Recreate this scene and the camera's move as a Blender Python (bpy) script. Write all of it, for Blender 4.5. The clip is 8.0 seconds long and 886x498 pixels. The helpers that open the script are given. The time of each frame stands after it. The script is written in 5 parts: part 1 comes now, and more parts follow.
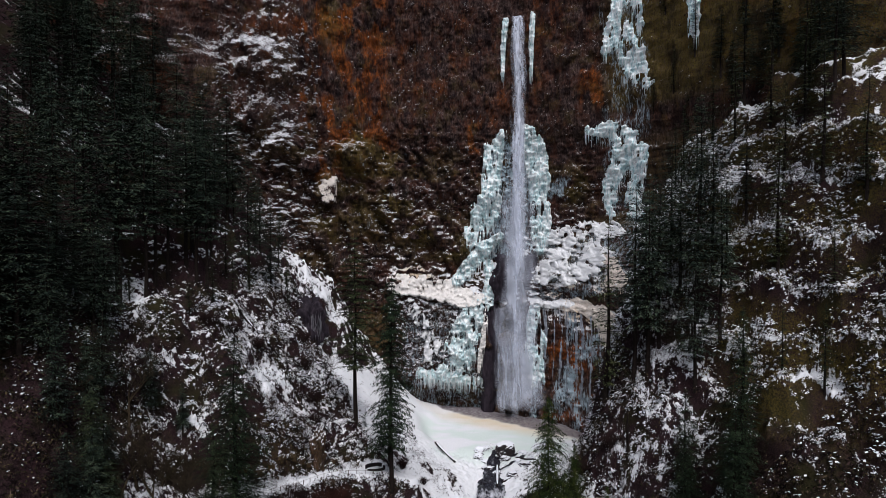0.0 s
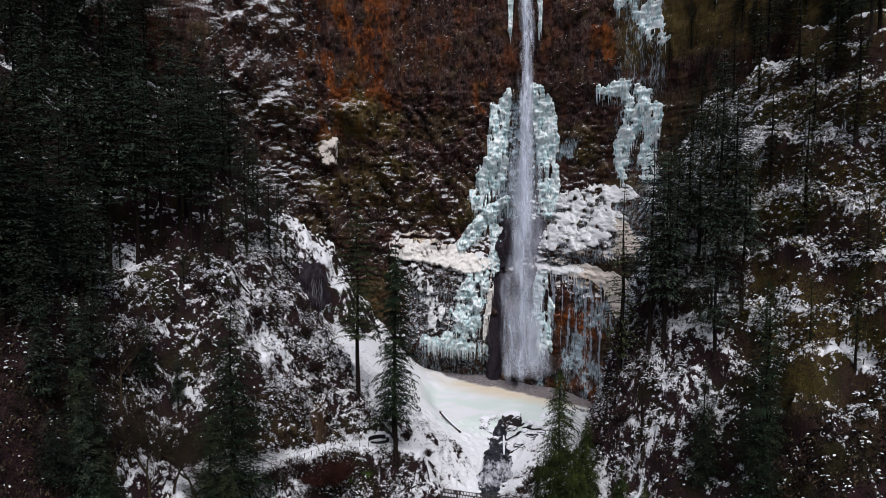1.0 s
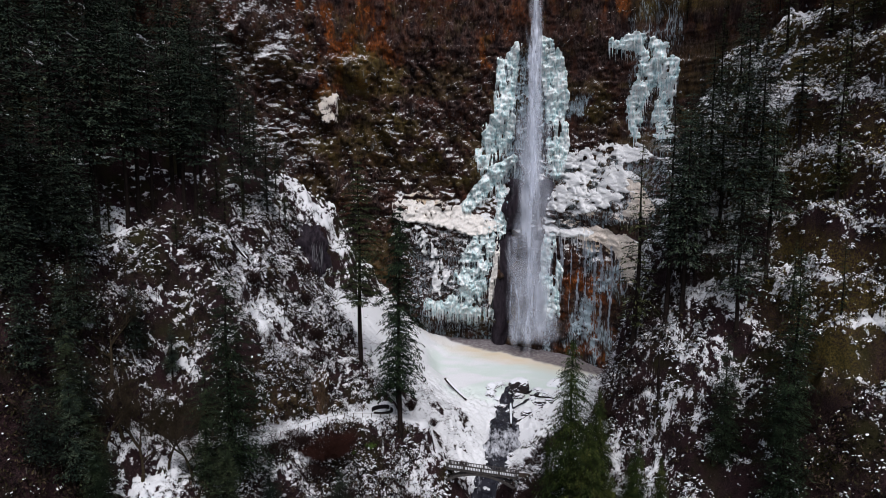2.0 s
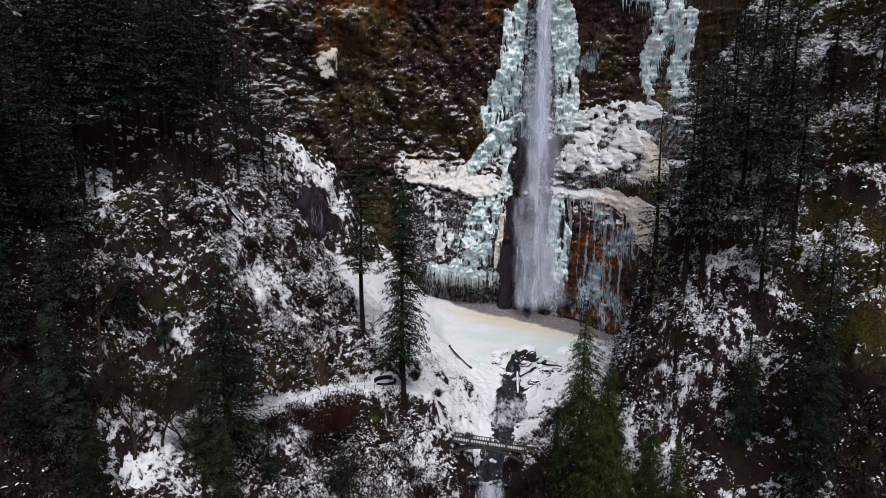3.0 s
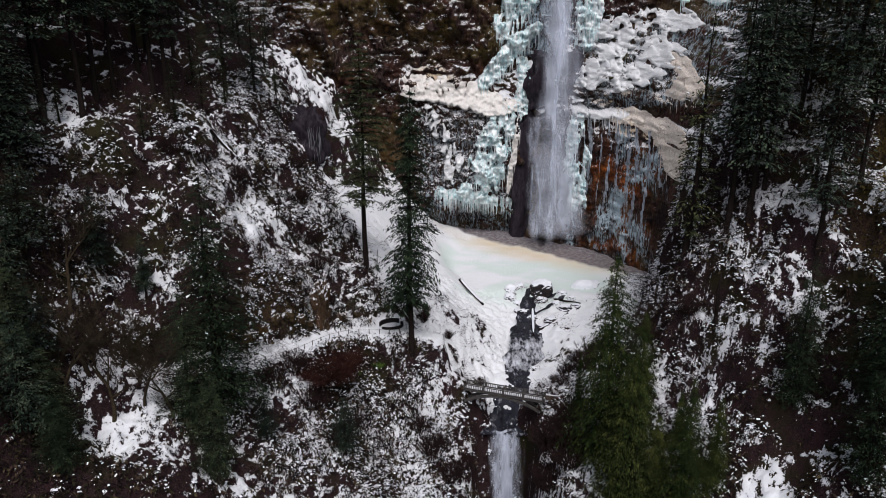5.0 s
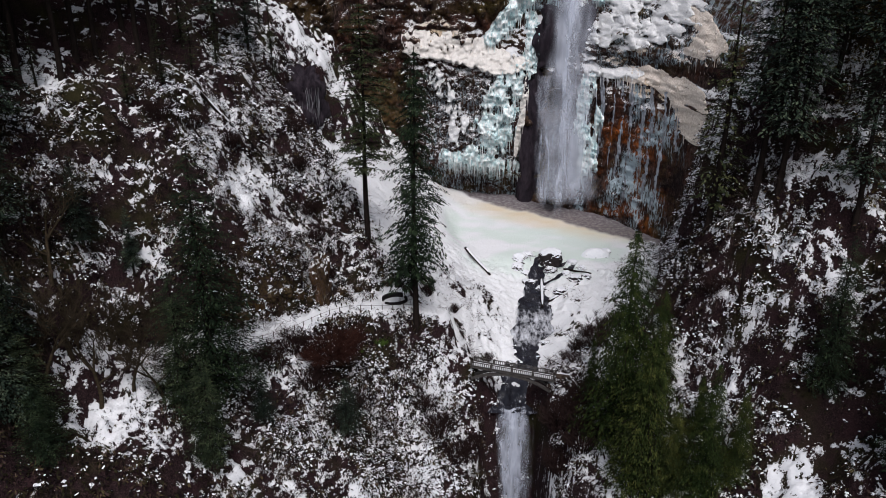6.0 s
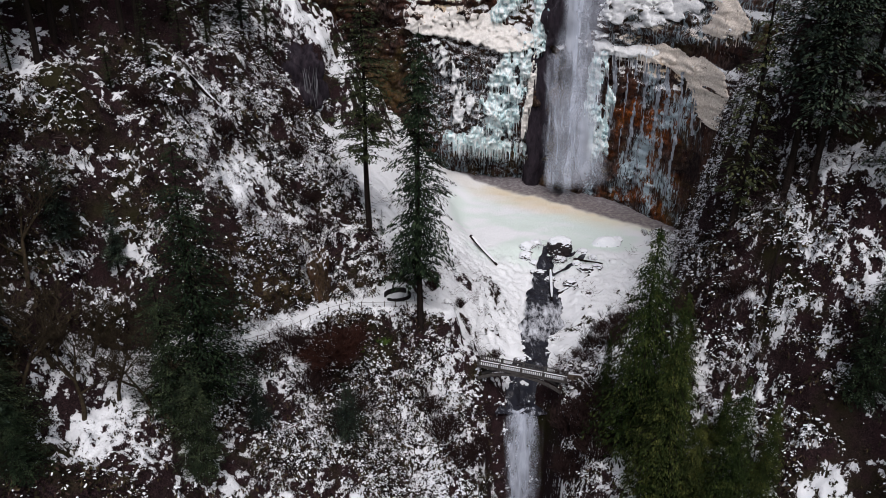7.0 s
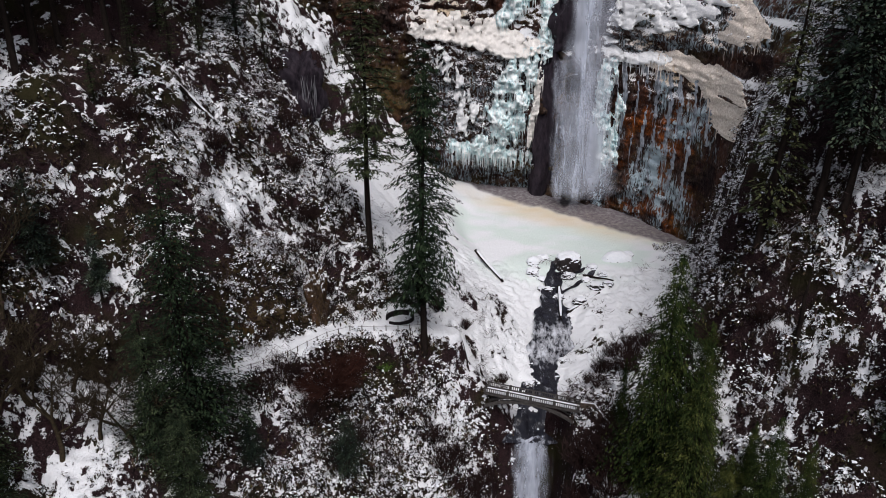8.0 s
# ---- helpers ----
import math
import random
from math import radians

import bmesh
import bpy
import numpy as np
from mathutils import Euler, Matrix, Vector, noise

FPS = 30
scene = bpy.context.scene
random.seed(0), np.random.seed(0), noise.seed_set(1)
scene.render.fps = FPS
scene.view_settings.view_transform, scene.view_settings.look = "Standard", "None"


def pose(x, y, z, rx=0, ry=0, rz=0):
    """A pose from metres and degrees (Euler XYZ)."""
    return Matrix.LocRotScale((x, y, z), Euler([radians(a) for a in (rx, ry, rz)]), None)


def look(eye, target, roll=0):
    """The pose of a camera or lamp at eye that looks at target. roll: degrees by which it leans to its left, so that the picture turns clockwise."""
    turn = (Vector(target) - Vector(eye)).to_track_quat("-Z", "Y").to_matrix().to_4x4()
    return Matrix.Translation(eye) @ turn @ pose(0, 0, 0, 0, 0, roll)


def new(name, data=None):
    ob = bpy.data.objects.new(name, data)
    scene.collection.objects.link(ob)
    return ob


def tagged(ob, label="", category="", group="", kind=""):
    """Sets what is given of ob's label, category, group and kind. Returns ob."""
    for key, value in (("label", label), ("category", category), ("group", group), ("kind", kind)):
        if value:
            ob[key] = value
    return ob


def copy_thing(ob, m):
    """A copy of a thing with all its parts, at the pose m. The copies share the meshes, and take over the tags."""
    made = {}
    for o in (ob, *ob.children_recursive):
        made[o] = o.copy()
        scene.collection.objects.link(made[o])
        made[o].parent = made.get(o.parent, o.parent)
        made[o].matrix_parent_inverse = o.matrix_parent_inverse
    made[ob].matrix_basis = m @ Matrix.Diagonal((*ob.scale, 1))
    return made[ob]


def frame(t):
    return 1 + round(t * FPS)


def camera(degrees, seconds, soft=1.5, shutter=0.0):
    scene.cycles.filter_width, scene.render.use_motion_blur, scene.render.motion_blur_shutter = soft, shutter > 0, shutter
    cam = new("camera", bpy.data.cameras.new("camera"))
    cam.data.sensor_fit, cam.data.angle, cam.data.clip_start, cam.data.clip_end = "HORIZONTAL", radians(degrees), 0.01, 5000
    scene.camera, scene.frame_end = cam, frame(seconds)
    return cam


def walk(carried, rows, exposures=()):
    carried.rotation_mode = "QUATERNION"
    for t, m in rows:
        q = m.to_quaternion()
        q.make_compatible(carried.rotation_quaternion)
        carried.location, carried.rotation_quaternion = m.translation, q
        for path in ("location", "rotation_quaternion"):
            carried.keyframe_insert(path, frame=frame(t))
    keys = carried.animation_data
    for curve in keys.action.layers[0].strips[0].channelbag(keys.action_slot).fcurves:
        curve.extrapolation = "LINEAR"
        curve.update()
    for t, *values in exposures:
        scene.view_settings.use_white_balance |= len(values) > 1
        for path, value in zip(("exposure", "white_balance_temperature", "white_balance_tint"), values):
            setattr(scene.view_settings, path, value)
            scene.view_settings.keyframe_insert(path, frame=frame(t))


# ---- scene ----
cam = camera(61.5, 8.0, 0.4)
METRES, EYE, TILT, LEAN, TURN = 76.0, 77.0, -2.0, 0.0, 0.0
ROWS = [
    (0.0, 0.0, 0.0, 0.0, 0.0, -0.0, 0.0),
    (0.5, -0.0073, 0.062, 0.0042, 0.06, -1.33, -0.02),
    (1.0, -0.0149, 0.1237, 0.0084, 0.13, -2.9, -0.05),
    (1.5, -0.022, 0.1862, 0.0129, 0.21, -4.49, -0.06),
    (3.0, -0.0428, 0.3723, 0.0284, 0.39, -9.4, -0.12),
    (3.5, -0.049, 0.4337, 0.0325, 0.45, -11.05, -0.12),
    (4.0, -0.0558, 0.4958, 0.036, 0.52, -12.72, -0.14),
    (4.5, -0.0617, 0.5575, 0.0399, 0.6, -14.43, -0.14),
    (6.0, -0.0816, 0.7454, 0.0531, 0.82, -19.62, -0.15),
    (6.5, -0.089, 0.8091, 0.0582, 0.88, -21.08, -0.17),
    (7.0, -0.097, 0.8731, 0.063, 0.9, -21.67, -0.23),
    (7.5, -0.1051, 0.935, 0.0668, 0.91, -21.7, -0.3),
    (8.0, -0.1128, 0.991, 0.071, 0.91, -21.67, -0.35),
]
walk(cam, [(t, pose(0, 0, EYE, TILT, LEAN, TURN) @ pose(METRES * x, METRES * y, METRES * z, 90 + pitch, roll, yaw)) for t, x, y, z, yaw, pitch, roll in ROWS], exposures=[(0.0, -0.08, 6120, 13), (4.0, -0.08, 6180, 13), (8.0, -0.06, 6280, 13)])


# ---- light ----
SUN_ELEVATION, SUN_TURN = 55.0, 172.0
world = bpy.data.worlds.new("overcast_sky")
scene.world = world
world.use_nodes = True
wn, wl = world.node_tree.nodes, world.node_tree.links
sky = wn.new("ShaderNodeTexSky")
sky.sky_type = "NISHITA"
sky.sun_disc = False
sky.sun_elevation, sky.sun_rotation = radians(SUN_ELEVATION), radians(SUN_TURN)
sky.air_density, sky.dust_density, sky.ozone_density = 1.0, 4.0, 1.0
haze = wn.new("ShaderNodeHueSaturation")
haze.inputs["Saturation"].default_value = 0.65
wl.new(sky.outputs[0], haze.inputs["Color"])
wl.new(haze.outputs[0], wn["Background"].inputs["Color"])
wn["Background"].inputs["Strength"].default_value = 0.10

sun = new("sun", bpy.data.lights.new("sun", "SUN"))
sun.data.energy, sun.data.angle, sun.data.color = 2.15, radians(30), (1.0, 0.96, 0.93)
az = radians(SUN_TURN)
sun_way = Vector((math.sin(az) * math.cos(radians(SUN_ELEVATION)), math.cos(az) * math.cos(radians(SUN_ELEVATION)), math.sin(radians(SUN_ELEVATION))))
sun.matrix_world = look(sun_way * 300, (0, 0, 0))


# ---- noise on arrays ----
def lattice(ix, iy, iz):
    h = (ix * 374761393 + iy * 668265263 + iz * 2147483647 % 1013904223).astype(np.int64)
    h = (h ^ (h >> 13)) * 1274126177 & 0x7FFFFFFF
    h = (h ^ (h >> 16)) * 668265263 & 0x7FFFFFFF
    return (h & 0xFFFFF) / 524288.0 - 1.0


def vnoise(x, y, z):
    """Smooth noise from -1 to 1 on arrays."""
    x, y, z = np.broadcast_arrays(np.asarray(x, float), np.asarray(y, float), np.asarray(z, float))
    ix, iy, iz = np.floor(x).astype(np.int64), np.floor(y).astype(np.int64), np.floor(z).astype(np.int64)
    fx, fy, fz = x - ix, y - iy, z - iz
    fx, fy, fz = fx * fx * (3 - 2 * fx), fy * fy * (3 - 2 * fy), fz * fz * (3 - 2 * fz)
    out = 0
    for a in (0, 1):
        for b in (0, 1):
            for c in (0, 1):
                w = (fx if a else 1 - fx) * (fy if b else 1 - fy) * (fz if c else 1 - fz)
                out = out + w * lattice(ix + a, iy + b, iz + c)
    return out


def fbm(x, y, z, octaves=4):
    out, amp = 0, 1.0
    for n in range(octaves):
        out = out + amp * vnoise(x * 2**n + 17 * n, y * 2**n + 31 * n, z * 2**n + 7 * n)
        amp *= 0.5
    return out


def smooth(a, b, v):
    t = np.clip((v - a) / (b - a), 0, 1)
    return t * t * (3 - 2 * t)


# ---- materials ----
def material(name):
    m = bpy.data.materials.new(name)
    m.use_nodes = True
    n, l = m.node_tree.nodes, m.node_tree.links
    return m, n, l, n["Principled BSDF"]


def tex_noise(n, l, scale, detail=4.0, rough=0.6, stretch=None):
    geo = n.new("ShaderNodeNewGeometry")
    t = n.new("ShaderNodeTexNoise")
    t.inputs["Scale"].default_value, t.inputs["Detail"].default_value, t.inputs["Roughness"].default_value = scale, detail, rough
    if stretch:
        mp = n.new("ShaderNodeMapping")
        mp.inputs["Scale"].default_value = stretch
        l.new(geo.outputs["Position"], mp.inputs["Vector"])
        l.new(mp.outputs[0], t.inputs["Vector"])
    else:
        l.new(geo.outputs["Position"], t.inputs["Vector"])
    return t.outputs["Fac"]


def ramp(n, l, fac, stops):
    r = n.new("ShaderNodeValToRGB")
    while len(r.color_ramp.elements) < len(stops):
        r.color_ramp.elements.new(0.5)
    for e, (p, c) in zip(r.color_ramp.elements, stops):
        e.position, e.color = p, (*c, 1) if len(c) == 3 else c
    l.new(fac, r.inputs[0])
    return r.outputs[0]


def mix(n, l, fac, a, b):
    m = n.new("ShaderNodeMix")
    m.data_type = "RGBA"
    for socket, v in ((m.inputs[0], fac), (m.inputs[6], a), (m.inputs[7], b)):
        if isinstance(v, (int, float)):
            socket.default_value = v
        elif isinstance(v, tuple):
            socket.default_value = (*v, 1)
        else:
            l.new(v, socket)
    return m.outputs[2]


def calc(n, l, op, a, b=0.0, c=None, clamp=False):
    m = n.new("ShaderNodeMath")
    m.operation, m.use_clamp = op, clamp
    for socket, v in zip(m.inputs, (a, b, c)):
        if v is None:
            continue
        if isinstance(v, (int, float)):
            socket.default_value = v
        else:
            l.new(v, socket)
    return m.outputs[0]


def bump(n, l, bsdf, height, strength, distance):
    b = n.new("ShaderNodeBump")
    b.inputs["Strength"].default_value, b.inputs["Distance"].default_value = strength, distance
    l.new(height, b.inputs["Height"])
    l.new(b.outputs[0], bsdf.inputs["Normal"])


def attribute(n, name):
    a = n.new("ShaderNodeAttribute")
    a.attribute_name = name
    return a.outputs["Fac"]


SNOW = (0.86, 0.875, 0.90)


def terrain_material(name, low, high):
    """Soil, rock and dead brush under broken snow; the attribute "snow" says how much of it is covered."""
    m, n, l, b = material(name)
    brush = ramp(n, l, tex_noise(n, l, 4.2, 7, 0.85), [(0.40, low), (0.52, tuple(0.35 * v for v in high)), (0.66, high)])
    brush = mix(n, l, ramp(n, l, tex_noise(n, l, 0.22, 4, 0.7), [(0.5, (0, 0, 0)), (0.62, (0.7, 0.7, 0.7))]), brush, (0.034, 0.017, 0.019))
    brush = mix(n, l, calc(n, l, "MULTIPLY", ramp(n, l, tex_noise(n, l, 0.09, 3), [(0.5, (0, 0, 0)), (0.65, (1, 1, 1))]), 0.75), brush, (0.026, 0.026, 0.009))
    brush = mix(n, l, calc(n, l, "MULTIPLY", attribute(n, "moss"), ramp(n, l, tex_noise(n, l, 2.4, 6, 0.8), [(0.44, (0, 0, 0)), (0.58, (1, 1, 1))])), brush, (0.105, 0.078, 0.020))
    fine = calc(n, l, "ADD", calc(n, l, "MULTIPLY", tex_noise(n, l, 1.1, 6, 0.68), 0.55), calc(n, l, "MULTIPLY", tex_noise(n, l, 3.0, 4, 0.7), 0.45))
    broad = tex_noise(n, l, 0.16, 3, 0.5)
    geo = n.new("ShaderNodeNewGeometry")
    sep = n.new("ShaderNodeSeparateXYZ")
    l.new(geo.outputs["Normal"], sep.inputs[0])
    cover = calc(n, l, "ADD", attribute(n, "snow"), calc(n, l, "MULTIPLY", calc(n, l, "SUBTRACT", fine, 0.5), 2.5))
    cover = calc(n, l, "ADD", cover, calc(n, l, "MULTIPLY", calc(n, l, "SUBTRACT", broad, 0.5), 0.9))
    cover = calc(n, l, "ADD", cover, calc(n, l, "MULTIPLY", calc(n, l, "SUBTRACT", sep.outputs[2], 0.62), 0.45))
    cover = ramp(n, l, cover, [(0.48, (0, 0, 0)), (0.56, (1, 1, 1))])
    tint = mix(n, l, attribute(n, "slush"), SNOW, (0.74, 0.83, 0.79))
    tint = mix(n, l, attribute(n, "stain"), tint, (0.76, 0.65, 0.47))
    tint = mix(n, l, calc(n, l, "MULTIPLY", attribute(n, "wet"), ramp(n, l, tex_noise(n, l, 0.8, 4, 0.6), [(0.3, (0.75, 0.75, 0.75)), (0.6, (1, 1, 1))])), tint, (0.17, 0.145, 0.155))
    l.new(mix(n, l, cover, brush, tint), b.inputs["Base Color"])
    b.inputs["Roughness"].default_value = 0.9
    b.inputs["Specular IOR Level"].default_value = 0.05
    bump(n, l, b, calc(n, l, "ADD", fine, calc(n, l, "MULTIPLY", cover, 0.25)), 1.0, 0.6)
    return m


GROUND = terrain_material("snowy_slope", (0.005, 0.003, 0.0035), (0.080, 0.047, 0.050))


def cliff_material():
    """Dark basalt with rust, moss and dead grass; snow on what faces up, and thin ice where "glaze" is high."""
    m, n, l, b = material("basalt_cliff")
    # blackest and palest stops put crevice shade and highlights into the rock
    rock = ramp(n, l, tex_noise(n, l, 1.3, 8, 0.8, (1, 1, 0.45)), [(0.38, (0.004, 0.003, 0.004)), (0.48, (0.036, 0.022, 0.020)), (0.58, (0.095, 0.066, 0.058)), (0.68, (0.22, 0.17, 0.15))])
    grit = tex_noise(n, l, 3.2, 6, 0.75, (1, 1, 0.7))
    russet = ramp(n, l, tex_noise(n, l, 0.22, 6, 0.7, (1, 1, 0.6)), [(0.45, (0, 0, 0)), (0.60, (1, 1, 1))])
    rock = mix(n, l, calc(n, l, "MULTIPLY", russet, ramp(n, l, grit, [(0.42, (0, 0, 0)), (0.56, (1, 1, 1))])), rock, (0.075, 0.026, 0.014))
    rust = ramp(n, l, tex_noise(n, l, 0.9, 6, 0.75, (1, 1, 0.4)), [(0.35, (0.05, 0.016, 0.006)), (0.52, (0.17, 0.050, 0.012)), (0.68, (0.42, 0.115, 0.02))])
    rock = mix(n, l, calc(n, l, "MULTIPLY", attribute(n, "rust"), ramp(n, l, grit, [(0.40, (0, 0, 0)), (0.54, (1, 1, 1))]), clamp=True), rock, rust)
    mossy = calc(n, l, "MULTIPLY", ramp(n, l, tex_noise(n, l, 0.14, 4, 0.6), [(0.52, (0, 0, 0)), (0.66, (0.6, 0.6, 0.6))]), ramp(n, l, grit, [(0.44, (0, 0, 0)), (0.58, (1, 1, 1))]))
    mossy = calc(n, l, "MAXIMUM", mossy, calc(n, l, "MULTIPLY", attribute(n, "moss"), ramp(n, l, grit, [(0.40, (0, 0, 0)), (0.56, (1, 1, 1))])))
    rock = mix(n, l, calc(n, l, "MULTIPLY", mossy, 0.85), rock, (0.115, 0.088, 0.018))
    # near-black patches that put shaded pockets into the rock's colour
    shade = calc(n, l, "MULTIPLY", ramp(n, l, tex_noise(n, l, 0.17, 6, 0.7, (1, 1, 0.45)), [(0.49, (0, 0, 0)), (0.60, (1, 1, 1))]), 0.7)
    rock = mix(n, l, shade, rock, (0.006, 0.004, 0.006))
    hang = calc(n, l, "ADD", tex_noise(n, l, 1.9, 5, 0.65, (1, 1, 0.09)), calc(n, l, "MULTIPLY", calc(n, l, "SUBTRACT", tex_noise(n, l, 0.5, 4, 0.6, (1, 1, 0.5)), 0.5), 0.6))
    hang = calc(n, l, "ADD", hang, calc(n, l, "MULTIPLY", calc(n, l, "SUBTRACT", attribute(n, "glaze"), 0.5), 0.5))
    hang = calc(n, l, "MULTIPLY", ramp(n, l, hang, [(0.5, (0, 0, 0)), (0.62, (1, 1, 1))]), calc(n, l, "MULTIPLY", attribute(n, "glaze"), 1.6, clamp=True))
    rock = mix(n, l, hang, rock, (0.42, 0.52, 0.58))
    fine = calc(n, l, "ADD", calc(n, l, "MULTIPLY", tex_noise(n, l, 1.7, 6, 0.75, (1, 1, 0.9)), 0.6), calc(n, l, "MULTIPLY", grit, 0.4))
    geo = n.new("ShaderNodeNewGeometry")
    sep = n.new("ShaderNodeSeparateXYZ")
    l.new(geo.outputs["Normal"], sep.inputs[0])
    cover = calc(n, l, "ADD", attribute(n, "snow"), calc(n, l, "MULTIPLY", calc(n, l, "SUBTRACT", fine, 0.5), 3.0))
    cover = calc(n, l, "ADD", cover, calc(n, l, "MULTIPLY", sep.outputs[2], 0.66))
    cover = ramp(n, l, cover, [(0.58, (0, 0, 0)), (0.68, (1, 1, 1))])
    tint = mix(n, l, attribute(n, "stain"), SNOW, (0.74, 0.60, 0.43))
    l.new(mix(n, l, cover, rock, tint), b.inputs["Base Color"])
    b.inputs["Roughness"].default_value = 0.85
    b.inputs["Specular IOR Level"].default_value = 0.06
    bump(n, l, b, fine, 1.0, 0.9)
    return m


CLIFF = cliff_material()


def plain(name, low, high, scale=2.0, rough=0.8, strength=0.5, distance=0.05, metal=0.0, stretch=None, gloss=0.06):
    m, n, l, b = material(name)
    t = tex_noise(n, l, scale, 5, 0.65, stretch)
    l.new(ramp(n, l, t, [(0.3, low), (0.7, high)]), b.inputs["Base Color"])
    b.inputs["Roughness"].default_value, b.inputs["Metallic"].default_value = rough, metal
    b.inputs["Specular IOR Level"].default_value = gloss
    bump(n, l, b, t, strength, distance)
    return m


def leafy(name, stops, rough=0.7, own=0.0):
    """Foliage: every spray takes its own colour, and every plant its own shade of it."""
    m, n, l, b = material(name)
    geo = n.new("ShaderNodeNewGeometry")
    clump = ramp(n, l, tex_noise(n, l, 0.55, 3, 0.6), [(0.38, (0, 0, 0)), (0.64, (1, 1, 1))])
    colour = ramp(n, l, calc(n, l, "MULTIPLY_ADD", clump, 0.55, calc(n, l, "MULTIPLY", geo.outputs["Random Per Island"], 0.45)), stops)
    if own:
        info = n.new("ShaderNodeObjectInfo")
        hs = n.new("ShaderNodeHueSaturation")
        l.new(colour, hs.inputs["Color"])
        l.new(calc(n, l, "MULTIPLY_ADD", info.outputs["Random"], own * 1.6, 1 - own * 0.7), hs.inputs["Value"])
        l.new(calc(n, l, "MULTIPLY_ADD", info.outputs["Random"], -0.06, 0.53), hs.inputs["Hue"])
        colour = hs.outputs[0]
    l.new(colour, b.inputs["Base Color"])
    b.inputs["Roughness"].default_value = rough
    b.inputs["Specular IOR Level"].default_value = 0.04
    return m


BARK = plain("fir_bark", (0.005, 0.004, 0.0035), (0.018, 0.013, 0.011), 3.0, 0.95, 0.8, 0.06, stretch=(1, 1, 0.25))
FIR = leafy("fir_needles", [(0.0, (0.005, 0.008, 0.007)), (0.4, (0.014, 0.022, 0.017)), (0.7, (0.036, 0.052, 0.034)), (1.0, (0.07, 0.085, 0.054))], own=0.7)
OLIVE = leafy("olive_needles", [(0.0, (0.006, 0.010, 0.005)), (0.5, (0.026, 0.034, 0.016)), (1.0, (0.075, 0.085, 0.038))], own=0.5)
DARKFIR = leafy("dark_fir_needles", [(0.0, (0.004, 0.007, 0.005)), (0.45, (0.014, 0.022, 0.012)), (0.75, (0.036, 0.052, 0.026)), (1.0, (0.060, 0.074, 0.038))], own=0.4)
CEDAR = leafy("cedar_fronds", [(0.0, (0.005, 0.009, 0.003)), (0.5, (0.020, 0.030, 0.008)), (1.0, (0.075, 0.082, 0.022))], own=0.4)
TWIG = leafy("dead_brush", [(0.0, (0.003, 0.002, 0.0025)), (0.35, (0.012, 0.008, 0.0085)), (0.52, (0.022, 0.022, 0.008)), (0.68, (0.048, 0.026, 0.028)), (0.85, (0.07, 0.060, 0.024)), (1.0, (0.09, 0.06, 0.055))])
MOSSY = leafy("yellow_moss", [(0.0, (0.016, 0.011, 0.005)), (0.5, (0.07, 0.052, 0.016)), (1.0, (0.20, 0.155, 0.045))])
RUSSET = leafy("russet_twigs", [(0.0, (0.014, 0.007, 0.006)), (0.6, (0.045, 0.018, 0.014)), (1.0, (0.10, 0.046, 0.034))])
GREEN = leafy("evergreen_leaves", [(0.0, (0.03, 0.065, 0.012)), (1.0, (0.13, 0.21, 0.04))])
SNOWMAT = plain("fresh_snow", (0.76, 0.79, 0.84), SNOW, 1.5, 0.75, 0.5, 0.15)
WETROCK = plain("wet_basalt", (0.010, 0.008, 0.012), (0.044, 0.035, 0.044), 0.9, 0.5, 1.0, 0.5, stretch=(1, 1, 0.4))
BROWNSTONE = plain("brown_masonry", (0.03, 0.022, 0.018), (0.13, 0.10, 0.08), 1.8, 0.9, 0.8, 0.08)
DARKSTONE = plain("dark_masonry", (0.006, 0.005, 0.006), (0.022, 0.019, 0.02), 2.5, 0.9, 0.7, 0.05)
ROCK = plain("wet_boulder", (0.012, 0.010, 0.011), (0.04, 0.034, 0.034), 0.7, 0.6, 0.8, 0.2)


def ice_material():
    """Turquoise in the hollows, frosted white on the crests, in drawn-out vertical flutes."""
    m, n, l, b = material("blue_green_ice")
    t = calc(n, l, "ADD", calc(n, l, "MULTIPLY", tex_noise(n, l, 1.9, 6, 0.7, (1, 1, 0.22)), 0.6), calc(n, l, "MULTIPLY", tex_noise(n, l, 0.45, 4, 0.6, (1, 1, 0.6)), 0.4))
    # the darkest stop puts shaded hollows into the ice's own colour
    l.new(ramp(n, l, t, [(0.36, (0.10, 0.17, 0.19)), (0.42, (0.36, 0.56, 0.60)), (0.475, (0.66, 0.83, 0.84)), (0.53, (0.91, 0.94, 0.94))]), b.inputs["Base Color"])
    b.inputs["Roughness"].default_value = 0.4
    bump(n, l, b, tex_noise(n, l, 2.2, 5, 0.65, (1, 1, 0.25)), 0.8, 0.35)
    return m


ICE = ice_material()
TAN_ICE = plain("stained_ice", (0.50, 0.41, 0.34), (0.94, 0.88, 0.80), 2.0, 0.7, 1.0, 0.4)
THIN_ICE = plain("clear_thin_ice", (0.10, 0.105, 0.12), (0.42, 0.46, 0.52), 1.6, 0.4, 0.6, 0.1, stretch=(1, 1, 0.2))


def water_material(name, opacity, scale, start=0.18):
    m, n, l, b = material(name)
    t = tex_noise(n, l, scale, 4, 0.55, (1, 1, 0.05))
    b.inputs["Base Color"].default_value = (0.62, 0.67, 0.78, 1)
    b.inputs["Roughness"].default_value = 0.6
    alpha = ramp(n, l, calc(n, l, "MULTIPLY", t, attribute(n, "body")), [(start, (0, 0, 0)), (start + 0.5 * (1.4 - opacity), (opacity,) * 3)])
    l.new(alpha, b.inputs["Alpha"])
    return m


